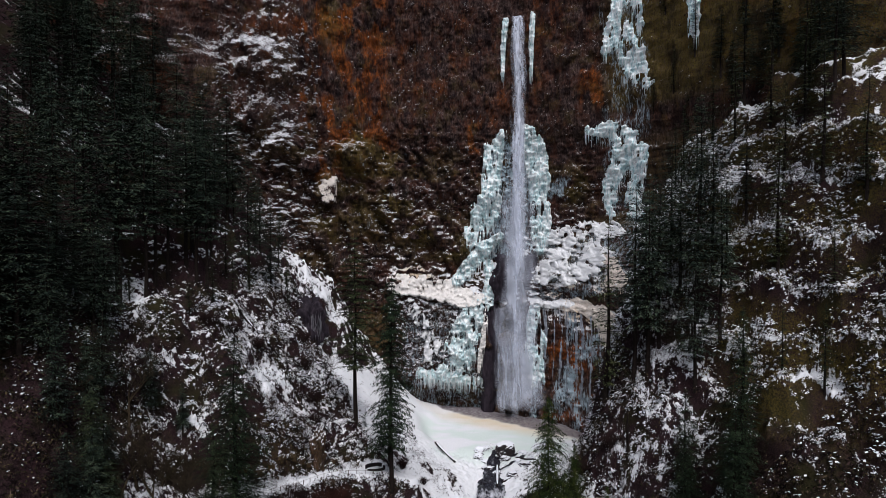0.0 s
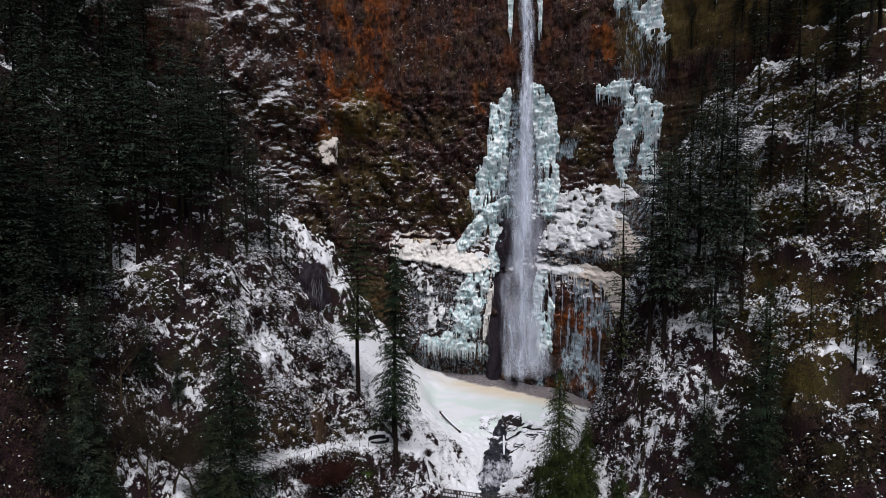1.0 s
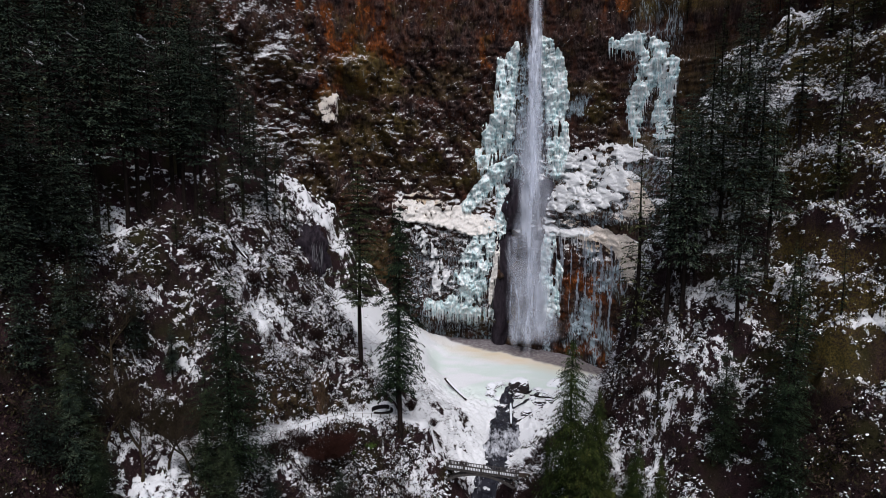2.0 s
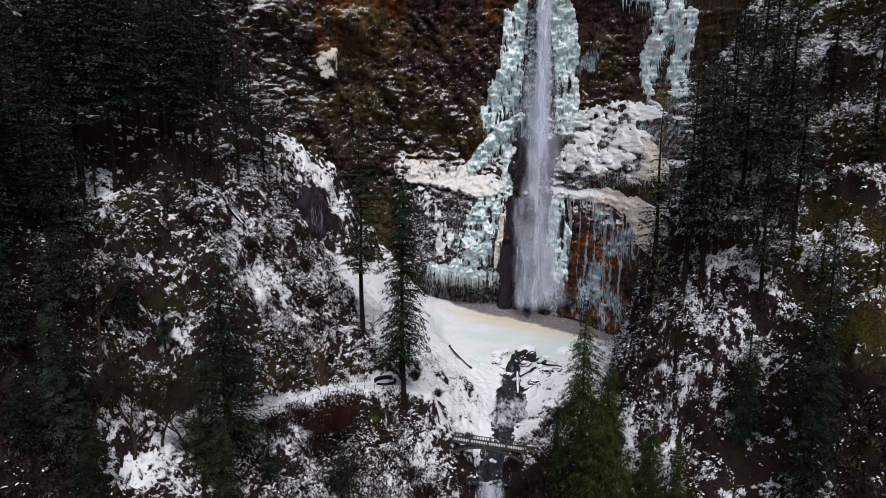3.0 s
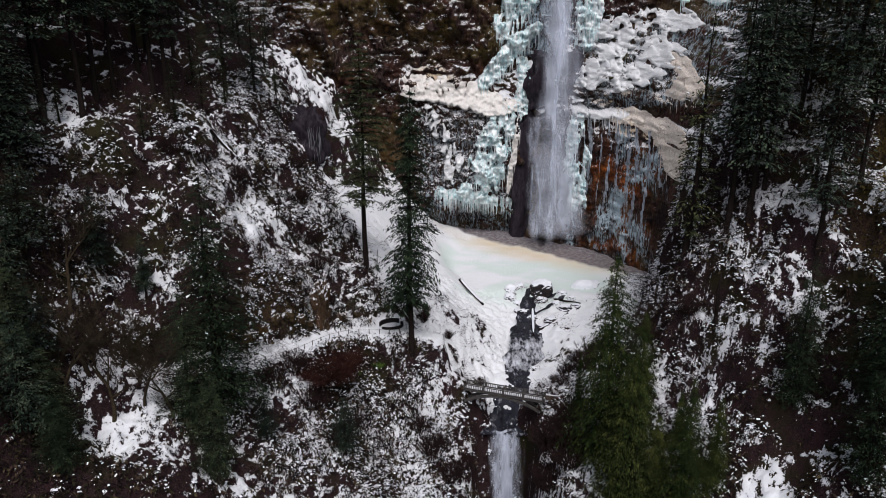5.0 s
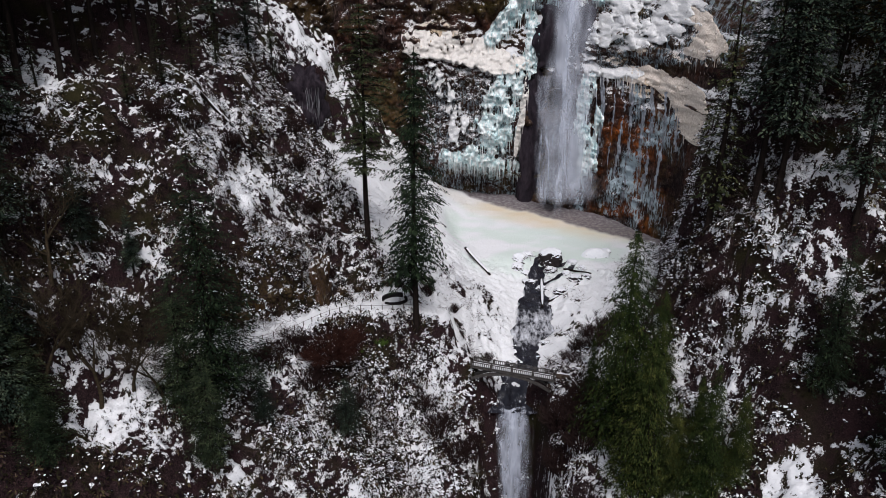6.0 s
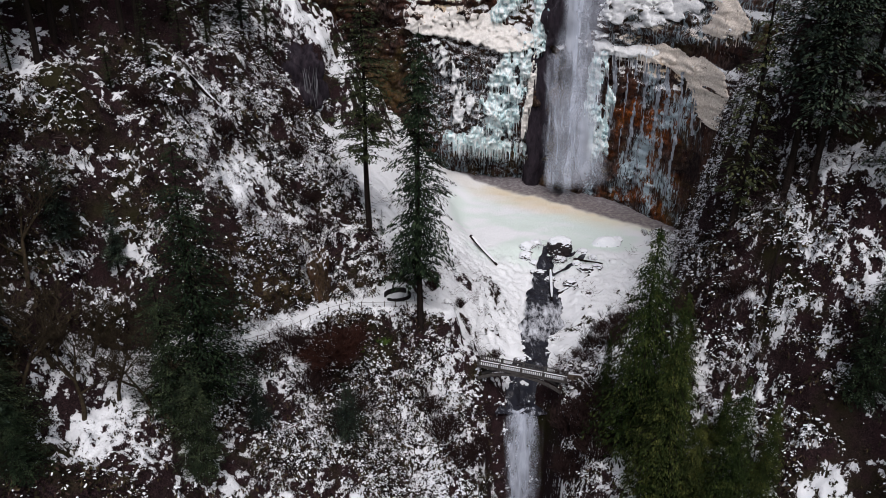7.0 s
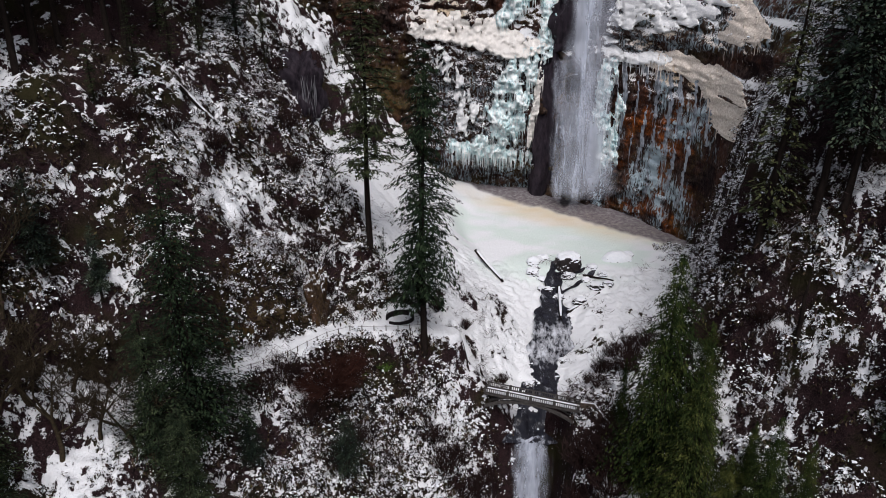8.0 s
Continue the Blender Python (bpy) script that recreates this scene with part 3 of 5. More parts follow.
cx, cz = np.meshgrid(np.r_[np.arange(-170, -84, 2.0), np.arange(-84, -56, 0.55), np.arange(-56, 64, 0.38), np.arange(64, 88, 0.55), np.arange(88, 112, 0.9), np.arange(112, 130, 2.0)], np.r_[np.arange(-4, 168, 0.42), np.arange(168, 190, 4)])
cy = cliff_y(cx, cz)
hump = 0 * cx
for hx, hz, hr, hd in HUMPS:
    hump = np.maximum(hump, smooth(1.1, 0.5, np.hypot((cx - hx) / hr, (cz - hz) / (hr * 1.15))))
verdure = hump * smooth(-75, -35, cx) * smooth(-0.3, 0.3, fbm(cx / 6, cz / 6, 19.0, 3)) + smooth(16, 6, np.hypot(cx - 84, cz - 142)) + 0.9 * smooth(58, 66, cx) * smooth(116, 122, cz)
verdure = verdure + smooth(14, 6, np.hypot(cx + 30, (cz - 102) * 1.4) + 5 * fbm(cx / 6, cz / 5, 29.0, 3)) + smooth(9, 3, np.hypot(cx + 30, cz - 82) + 4 * fbm(cx / 5, cz / 4, 30.0, 3)) + 0.7 * smooth(5, 2, np.abs(cx + 46)) * smooth(140, 160, cz) + 0.6 * smooth(0.1, 0.7, fbm(cx / 12, cz / 7, 39.0, 3)) * smooth(118, 96, cz)
ledge = smooth(0, 4, cz - table(LIP, cx)) * smooth(3, -6, cz - table(FOOT, cx)) * smooth(-26, -17, cx)
blotch = smooth(-0.25, 0.5, fbm(cx / 3.5, cz / 7, 2.2, 4))
wander = fbm(cx / 7, cz / 12, 5.0, 3)
rust = 1.7 * smooth(-57, -51, cx + 2 * wander) * smooth(-18, -30, cx + 6 * wander) * smooth(92, 106, cz + 9 * wander) + 0.55 * smooth(108, 122, cz) * smooth(-0.2, 0.5, wander)
rust = rust + 2.6 * smooth(3.6, 1.4, np.abs(cx - 13 + wander)) * smooth(104, 109, cz) * smooth(124, 117, cz) + 1.8 * smooth(5, 1.5, np.abs(cx - 56.5 + 1.5 * wander)) * smooth(116, 122, cz) * smooth(146, 138, cz) + 2.0 * smooth(11, 4, np.abs(cx - 47)) * smooth(40, 33, cz) * smooth(-2, 4, cz)
rust = rust * blotch
snow = -0.04 + (0.26 + 0.55 * fbm(cx / 4, cz / 3, 6.0, 4) - 0.36 * smooth(46, 52, cx)) * ledge + 0.32 * smooth(-26, -18, cx) * smooth(18, 15, cx) * smooth(6 + 0.25 * (14 - cx), 10 + 0.25 * (14 - cx), cz) * smooth(49, 45, cz) * smooth(-0.7, 0.1, fbm(cx / 3, cz / 3, 27.0, 3)) + 0.5 * smooth(33, 36, cx) * smooth(66, 60, cx) * smooth(30, 42, cz) * smooth(50, 46, cz) * smooth(-0.3, 0.3, fbm(cx / 1.6, cz / 5, 37.0, 3)) + 0.17 * smooth(98, 78, cz) * smooth(-70, -20, cx) * smooth(-0.4, 0.5, fbm(cx / 9, cz / 7, 4.0, 3)) + 0.34 * smooth(-50, -58, cx) * smooth(-0.7, 0.2, fbm(cx / 10, cz / 8, 14.0, 3)) + 0.08 * smooth(60, 70, cx) * smooth(120, 112, cz) - 0.2 * smooth(44, 36, cz) + 0.05 * hump * smooth(-0.5, 0.3, fbm(cx / 5, cz / 4, 8.8, 3)) * smooth(-30, -50, cx) + 0.06 * hump
tan = smooth(13, 5, np.hypot(cx - 50, (cz - 46) * 1.1)) * smooth(-0.5, 0.2, fbm(cx / 5, cz / 5, 23.0, 2)) + smooth(11, 4, np.hypot(cx + 12, (cz - 53) * 1.3))
glaze = smooth(31, 35, cx) * smooth(60, 56, cx) * smooth(46, 42, cz) * (0.40 + 0.4 * fbm(cx / 4, cz / 10, 3.0, 2)) + smooth(-22, -14, cx) * smooth(20, 16, cx) * smooth(46, 40, cz) * 0.5 + 0.5 * ledge * smooth(30, 40, cx)
fringe = 0.75 * smooth(13, 8, np.abs(cx - 29 - 0.1 * (cz - 90)) + 3 * fbm(cx / 3, cz / 7, 47.0, 3)) * smooth(58, 64, cz) * smooth(118, 110, cz) + 0.55 * smooth(8, 4, np.abs(cx - 67) + 3 * fbm(cx / 3, cz / 7, 48.0, 3)) * smooth(76, 82, cz) + 0.8 * smooth(-0.1, 0.5, fbm(cx / 3, cz / 9, 49.0, 3)) * smooth(34, 40, cx) * smooth(58, 52, cx) * smooth(72, 78, cz) * smooth(100, 92, cz) + 0.4 * smooth(0.45, 0.8, fbm(cx / 2.5, cz / 11, 50.0, 3)) * smooth(-50, -30, cx) * smooth(26, 18, cx) * smooth(60, 70, cz) * smooth(116, 108, cz)
glaze = np.maximum(glaze, 0.85 * np.clip(fringe, 0, 1))
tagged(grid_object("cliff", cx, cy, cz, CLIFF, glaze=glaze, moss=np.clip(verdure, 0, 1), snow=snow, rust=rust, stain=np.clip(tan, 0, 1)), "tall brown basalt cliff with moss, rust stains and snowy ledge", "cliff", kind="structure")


# ---- stuff built from arrays ----
def quick_mesh(name, verts, quads, mats, index, kind_label, category, parent=None):
    """Many loose quads in one mesh: verts n x 3, quads m x 4, a material index for each quad."""
    me = bpy.data.meshes.new(name)
    m = len(quads)
    me.vertices.add(len(verts))
    me.vertices.foreach_set("co", np.ascontiguousarray(verts, np.float32).ravel())
    me.loops.add(4 * m)
    me.loops.foreach_set("vertex_index", np.ascontiguousarray(quads, np.int32).ravel())
    me.polygons.add(m)
    me.polygons.foreach_set("loop_start", np.arange(0, 4 * m, 4, dtype=np.int32))
    me.polygons.foreach_set("material_index", np.ascontiguousarray(index, np.int32))
    for mt in mats:
        me.materials.append(mt)
    me.update(calc_edges=True)
    me.validate()
    ob = new(name, me)
    if parent:
        ob.parent = parent
        return ob
    return tagged(ob, kind_label, category, kind="stuff")


def leaf_quads(rng, centre, out, across, length, width, sag=0.15):
    """Kite-shaped leaves: centres n x 3, directions n x 3, sizes n."""
    L, W = length[:, None], width[:, None]
    drop = np.zeros_like(centre)
    drop[:, 2] = -sag * length
    v = np.stack([centre - out * L * 0.5, centre + across * W * 0.5 + drop, centre + out * L * 0.5 + drop * 1.5, centre - across * W * 0.5 + drop], 1)
    return v.reshape(-1, 3)


def snow_pads(rng, centre, out, across, size):
    """Small ridged cushions of snow with uneven six-cornered outlines."""
    L, W = (size * 0.62)[:, None], (size * rng.uniform(0.36, 0.6, len(size)))[:, None]
    n = len(size)
    j = lambda: rng.uniform(0.7, 1.25, (n, 1))
    up = np.zeros((n, 3))
    up[:, 2] = size * 0.16
    v = np.stack([centre - out * L * j() - across * W * 0.6, centre - across * W * 0.1 - out * L * 1.1 * j() + up * 0.3, centre - out * L * 0.8 * j() + across * W * j(), centre + out * L * j() + across * W * 0.7 * j() - up, centre + out * L * 1.1 * j() + up * 0.2, centre + out * L * 0.7 - across * W * j() - up], 1)
    v[:, 1] = centre - out * L * 0.9 * j() + up
    v[:, 4] = centre + out * L * 0.9 * j() + up * 0.5
    return v.reshape(-1, 3)


def unit(v):
    return v / np.maximum(np.linalg.norm(v, axis=-1, keepdims=True), 1e-6)


def brush(name, x, y, z, radius, seed, arms=7, leaf=0.36, mats=None, label="", snowy=None, fall=0.6, lift=0.75, slim=1.0):
    """Snow-laden scrub: low clumps of drooping arms, each with dark sprays and, lying on them, pads of snow."""
    rng = np.random.default_rng(seed)
    n = len(x)
    laden = rng.uniform(0, 1, n) < 0.5
    snowy = (np.ones(n) if snowy is None else snowy) * np.where(laden, 1.7, 0.22)
    c = np.repeat(np.stack([x, y, z], -1), arms, 0)
    R = np.repeat(radius, arms) * rng.uniform(0.6, 1.15, n * arms)
    load, heap = np.repeat(snowy, arms), np.repeat(np.where(laden, 1.35, 0.75), arms)
    a = rng.uniform(0, 6.28, n * arms)
    top = R * lift * rng.uniform(0.4, 1.2, n * arms)
    V, Q, index = [], [], []
    count = 0
    for step, q in enumerate((0.15, 0.45, 0.75, 1.0)):
        k = n * arms
        aa = a + rng.normal(0, 0.35, k)
        ca, sa = np.cos(aa), np.sin(aa)
        p = c + np.stack([ca * R * q, sa * R * q, top * (1 - fall * q * q) + rng.normal(0, 0.08, k)], -1)
        out = unit(np.stack([ca, sa, -fall * q + rng.normal(0, 0.25, k)], -1) + 0.3 * rng.normal(size=(k, 3)))
        acr = unit(np.cross(np.stack([0 * ca, 0 * ca, 0 * ca + 1], -1) + 0.45 * rng.normal(size=(k, 3)), out))
        ln = leaf * (0.5 + 0.6 * R) * rng.uniform(0.7, 1.4, k)
        v = leaf_quads(rng, p, out, acr, ln * 1.35, slim * ln * rng.uniform(0.4, 0.8, k), 0.15)
        if step % 2:
            V.append(v)
            Q.append(np.arange(len(v)).reshape(-1, 4) + count)
            index.append(np.zeros(k))
            count += len(v)
        on = rng.uniform(0, 1, k) < load * (0.5, 0.38, 0.26, 0.16)[step]
        w = ln[on] * heap[on] * rng.uniform(0.3, 0.75, on.sum()) * (1.15 - 0.4 * q)
        v = snow_pads(rng, p[on] + np.array([0, 0, 0.12]), unit(out[on] * np.array([1, 1, 0.6])), unit(acr[on] * np.array([1, 1, 0.3])), w)
        V.append(v)
        six = np.arange(len(v)).reshape(-1, 6) + count
        Q.append(np.concatenate([six[:, [0, 1, 4, 5]], six[:, [1, 2, 3, 4]]]))
        index.append(np.ones(2 * len(six)))
        count += len(v)
    return quick_mesh(name, np.concatenate(V), np.concatenate(Q), mats or [TWIG, SNOWMAT], np.concatenate(index), label, "shrubs")


def scatter(n, x0, x1, y0, y1, seed, keep):
    """Random places in a rectangle of the plan, where keep(x, y, z) allows them."""
    rng = np.random.default_rng(seed)
    x, y = rng.uniform(x0, x1, n), rng.uniform(y0, y1, n)
    z = ground_z(x, y)
    fall = np.hypot(ground_z(x + 0.8, y, 0.3) - ground_z(x - 0.8, y, 0.3), ground_z(x, y + 0.8, 0.3) - ground_z(x, y - 0.8, 0.3)) / 1.6
    ok = keep(x, y, z) * np.clip(0.36 * np.sqrt(1 + fall**2), 0, 1) > rng.uniform(0, 1, n)
    return x[ok], y[ok], z[ok]


def open_snow(x, y, z):
    """1 where the ground lies under open snow."""
    edge = np.interp(y, CHUTE_Y, CHUTE_X)
    a = smooth(-1.0, 3, x - edge) * smooth(52, 43, x) * smooth(200, 205, y) * smooth(12, 4, z - 34 - (y - 250) * 0.6)
    for px, py, _ in along(TRAIL, 40):
        a = np.maximum(a, smooth(2.6, 1.8, np.hypot(x - px, y - py)))
    a = np.maximum(a, smooth(8, 6, np.hypot(x + 60, (y - 156) * 0.75)))
    a = np.maximum(a, smooth(5.2, 4, np.hypot(x + 18.4, y - 200.4)))
    a = np.maximum(a, 0.45 * smooth(7, 4, np.hypot((x - 46.5) * 1.2, y - 167)))
    a = np.maximum(a, smooth(6, 3, np.hypot((x - 73) * 0.7, y - 148)))
    a = np.maximum(a, smooth(5, 3.5, np.hypot((x - 45.5) * 1.1, (y - 149) * 0.8)))
    a = np.maximum(a, 0.7 * smooth(9, 5, np.hypot((x + 76) * 0.6, y - 193)))
    a = np.maximum(a, 0.75 * smooth(8, 5, np.hypot(x + 46, y - 202)))
    a = np.maximum(a, smooth(4, 2, np.abs(x - 8) - 1) * smooth(250, 180, y))
    a = np.maximum(a, smooth(1.2, 0.8, np.hypot((x + 44.5) / 8, (y - 276) / 7)))
    return a


def thin(x, y, z):
    return (1 - open_snow(x, y, z)) * (0.25 + 0.75 * smooth(-0.4, 0.35, fbm(x / 7, y / 7, 3.0, 2)))


def patchy(x, y, seed):
    """Uneven snow load on the scrub: bare hollows and white drifts."""
    return 0.2 + 1.4 * smooth(-0.3, 0.8, fbm(x / 9, y / 9, seed, 3)) * smooth(-0.9, 0.3, fbm(x / 2.5, y / 2.5, seed + 3, 2))


x, y, z = scatter(34000, -95, -8, 148, 262, 21, lambda x, y, z: thin(x, y, z) * smooth(66, 56, z))
brush("scrub", x, y, z, np.random.default_rng(1).uniform(0.45, 1.7, len(x)), 31, label="snow-laden brown scrub covering the steep slope", snowy=patchy(x, y, 6.0) * (1 - 0.4 * overhang(x, y, z)) * (1 - 0.2 * smooth(-56, -64, x) * smooth(44, 52, z)) * (1 - 0.6 * smooth(-74, -80, x) * smooth(176, 168, y)) * (1 - 0.5 * smooth(-48, -56, x) * smooth(152, 146, y)))
x, y, z = scatter(28000, 14, 96, 138, 262, 22, lambda x, y, z: thin(x, y, z) * smooth(112, 96, z))
brush("scrub", x, y, z, np.random.default_rng(2).uniform(0.45, 1.6, len(x)), 32, label="snow-laden dark scrub on the steep bank", snowy=patchy(x, y, 7.0) + 0.1 + 0.6 * smooth(194, 204, y) - 0.5 * smooth(58, 64, x) * smooth(156, 148, y) * smooth(44, 40, z))
x, y, z = scatter(8000, -55, 4, 166, 197, 23, lambda x, y, z: thin(x, y, z))
brush("scrub", x, y, z, np.random.default_rng(3).uniform(0.5, 1.5, len(x)), 33, label="low snow-dusted brush below the trail", snowy=patchy(x, y, 8.0) + 0.1)
x, y, z = scatter(3600, -44, 34, 200, 262, 24, lambda x, y, z: open_snow(x, y, z) * smooth(0.0, 0.5, fbm(x / 6, y / 6, 4.0, 2)) * (smooth(-2, -10, x) + smooth(232, 215, y)))
brush("scrub", x, y, z - 0.2, np.random.default_rng(4).uniform(0.2, 0.6, len(x)), 36, 4, label="scattered tufts poking through the snow", snowy=0.5 + 0 * x)

x, y, z = scatter(2200, -68, -50, 146, 168, 26, lambda x, y, z: smooth(9, 6, np.hypot(x + 60, (y - 156) * 0.75)) * smooth(-0.3, 0.4, fbm(x / 4, y / 4, 24.0, 2)))
brush("scrub", x, y, z - 0.15, np.random.default_rng(6).uniform(0.2, 0.7, len(x)), 37, 4, label="scattered dark tufts poking through the snow patch", snowy=0.4 + 0 * x)
x, y, z = scatter(11000, 56, 100, 138, 222, 27, lambda x, y, z: smooth(40, 46, z) * smooth(112, 100, z) * smooth(-0.4, 0.3, fbm(x / 5, z / 4, 25.0, 2)))
brush("scrub", x, y, z, np.random.default_rng(7).uniform(0.4, 1.2, len(x)), 38, 6, mats=[MOSSY, SNOWMAT], label="snow-dusted yellow moss and grass on the rock steps", snowy=0.9 + 0 * x)

x, y, z = scatter(4500, -118, -92, 132, 184, 41, lambda x, y, z: 0.8 + 0 * x)
brush("scrub", x, y, z, np.random.default_rng(11).uniform(0.8, 2.0, len(x)), 42, 6, label="dark scrub under the firs on the slope", snowy=0.3 * patchy(x, y, 9.0))
x, y, z = scatter(3600, 48, 104, 120, 141, 43, lambda x, y, z: 0.8 + 0 * x)
brush("scrub", x, y, z, np.random.default_rng(12).uniform(0.7, 1.8, len(x)), 44, 6, label="dark snow-flecked scrub on the lower bank", snowy=0.7 * patchy(x, y, 10.0))

x, y, z = scatter(6500, -104, -44, 118, 149, 45, lambda x, y, z: 0.85 + 0 * x)
brush("scrub", x, y, z, np.random.default_rng(13).uniform(0.7, 1.9, len(x)), 46, 6, label="dark snow-flecked scrub at the foot of the forest", snowy=0.08 * patchy(x, y, 11.0))

# haze of leafless twigs
BRAMBLE = leafy("grey_brown_bramble", [(0.0, (0.014, 0.009, 0.010)), (0.5, (0.045, 0.030, 0.031)), (1.0, (0.10, 0.074, 0.07))])
x, y, z = scatter(7000, -74, 4, 160, 240, 28, lambda x, y, z: (1 - 0.7 * open_snow(x, y, z)) * smooth(0.0, 0.4, fbm(x / 8, y / 8, 33.0, 3)) * smooth(56, 48, z))
brush("bramble", x, y, z, np.random.default_rng(8).uniform(0.7, 1.7, len(x)), 39, 9, 0.8, [BRAMBLE, SNOWMAT], "grey-brown leafless twigs standing in the snow", 0 * x, -0.5, 1.3, 0.12)
x, y, z = scatter(6000, 14, 66, 160, 250, 29, lambda x, y, z: (1 - 0.8 * open_snow(x, y, z)) * smooth(0.0, 0.4, fbm(x / 8, y / 8, 35.0, 3)) * smooth(70, 60, z))
brush("bramble", x, y, z, np.random.default_rng(9).uniform(0.7, 1.7, len(x)), 40, 9, 0.8, [BRAMBLE, SNOWMAT], "grey-brown leafless twigs on the steep bank", 0 * x, -0.5, 1.3, 0.12)

# tufts and small bushes rooted in the cliff
rng = np.random.default_rng(5)
tx, tz = rng.uniform(-90, 100, 10000), rng.uniform(44, 168, 10000)
keep = (smooth(-0.35, 0.4, fbm(tx / 9, tz / 6, 1.0, 3)) > rng.uniform(0, 1, 10000)) & (np.abs(tx - 30) > 8)
tx, tz = tx[keep], tz[keep]
dust = smooth(100, 80, tz) * 0.55 + 0.3 + 1.3 * smooth(-40, -54, tx) + 0.5 * smooth(50, 64, tx) * smooth(118, 110, tz)
CLIFFBRUSH = leafy("cliff_grass", [(0.0, (0.008, 0.005, 0.004)), (0.45, (0.03, 0.017, 0.012)), (0.75, (0.065, 0.034, 0.018)), (0.9, (0.05, 0.042, 0.013)), (1.0, (0.13, 0.055, 0.018))])
near = rng.uniform(0, 1, 3800)
hx = np.where(near < 0.45, rng.uniform(-22, 8, 3800), rng.uniform(-84, -50, 3800))
hz = np.where(near < 0.45, rng.uniform(16, 47, 3800), rng.uniform(66, 152, 3800))
tx, tz, dust = np.r_[tx, hx], np.r_[tz, hz], np.r_[dust, np.full(3800, 1.3)]
brush("cliff_brush", tx, cliff_y(tx, tz) + 0.1, tz, rng.uniform(0.4, 1.4, len(tx)), 35, 5, mats=[CLIFFBRUSH, SNOWMAT], label="brown grass and dwarf bushes clinging to the cliff", snowy=dust)


# ---- trees ----
def conifer(name, height, reach, seed, bare=0.25, droop=0.25, whorls=34, limbs=5, sprays=12, leaf=0.75, mat=None, taper=0.9, snow=0.0, label="", boughs=2.0):
    """A conifer as trunk and crown: whorls of drooping limbs, each carrying many flat sprays of needles."""
    r = random.Random(seed)
    rng = np.random.default_rng(seed)
    base = new(name)
    bm = bmesh.new()
    lean = [(0.15 * math.sin(k * 1.3 + seed), 0.15 * math.cos(k * 0.9 + seed), height * k / 7) for k in range(8)]
    tube(bm, lean, [max(0.05, 0.0125 * height * (1 - k / 7.2)) for k in range(8)], 8)
    for k in range(16):
        a, h = r.uniform(0, 6.3), height * r.uniform(0.08, bare + 0.15)
        ln = r.uniform(0.5, 2.2)
        tube(bm, [(0, 0, h), (ln * math.cos(a), ln * math.sin(a), h - 0.2 * ln)], [0.05, 0.015], 3)
    cs, os_, as_, sz = [], [], [], []
    lop = [r.uniform(0.75, 1.2) for _ in range(7)]
    for w in range(whorls):
        f = min(max((w + r.uniform(-0.4, 0.4)) / whorls, 0), 1)
        h = height * (bare + (0.995 - bare) * f)
        width = reach * ((1 - f) ** taper) * (0.7 + 0.3 * math.sin(min(f * 9, 1.57))) * r.uniform(0.82, 1.12) + 0.25
        for b in range(r.randint(limbs - 1, limbs + 1) if f < 0.85 else 4):
            if r.random() < 0.07:
                continue
            a = r.uniform(0, 2 * math.pi)
            ln = width * r.uniform(0.6, 1.1) * lop[int(a / 6.2832 * 7) % 7]
            ca, sa = math.cos(a), math.sin(a)
            if ln > boughs:
                tube(bm, [(0.1 * ca, 0.1 * sa, h), (0.5 * ln * ca, 0.5 * ln * sa, h + ln * (0.06 - droop * 0.25)), (0.95 * ln * ca, 0.95 * ln * sa, h + ln * (0.12 - droop))], [0.07, 0.05, 0.015], 3, cap=False)
            n = max(3, int(sprays * (0.25 + 0.75 * ln / (reach + 0.01))))
            for k in range(n):
                q = (k + r.random()) / n
                d = ln * (0.1 + 0.9 * q)
                side = (r.random() - 0.5) * ln * 0.72 * (1.05 - 0.75 * q)
                z = h + ln * (0.12 * q - droop * q * q) - abs(side) * 0.2 + r.uniform(-0.18, 0.18)
                turn = a + (0.9 if side > 0 else -0.9) * (1 - q) + r.uniform(-0.9, 0.9)
                cs.append((d * ca - side * sa, d * sa + side * ca, z))
                os_.append((math.cos(turn), math.sin(turn), -droop * (0.5 + q) + r.uniform(-0.3, 0.2)))
                as_.append((-math.sin(turn), math.cos(turn), r.uniform(-0.6, 0.6)))
                sz.append(leaf * r.uniform(0.6, 1.3) * (0.7 + 0.3 * (1 - f)))
    part("trunk", bm, BARK, base, "ridged dark brown trunk with bare limbs")
    cs, os_, as_, sz = np.array(cs), unit(np.array(os_)), unit(np.array(as_)), np.array(sz)
    v = leaf_quads(rng, cs, os_, as_, sz * rng.uniform(0.8, 1.45, len(sz)), sz * rng.uniform(0.35, 0.65, len(sz)), 0.12)
    q = np.arange(len(v)).reshape(-1, 4)
    index = (rng.uniform(0, 1, len(q)) < snow).astype(int)
    quick_mesh("crown", v, q, [mat or FIR, SNOWMAT], index, "", "", parent=base)
    return tagged(base, label, "tree")


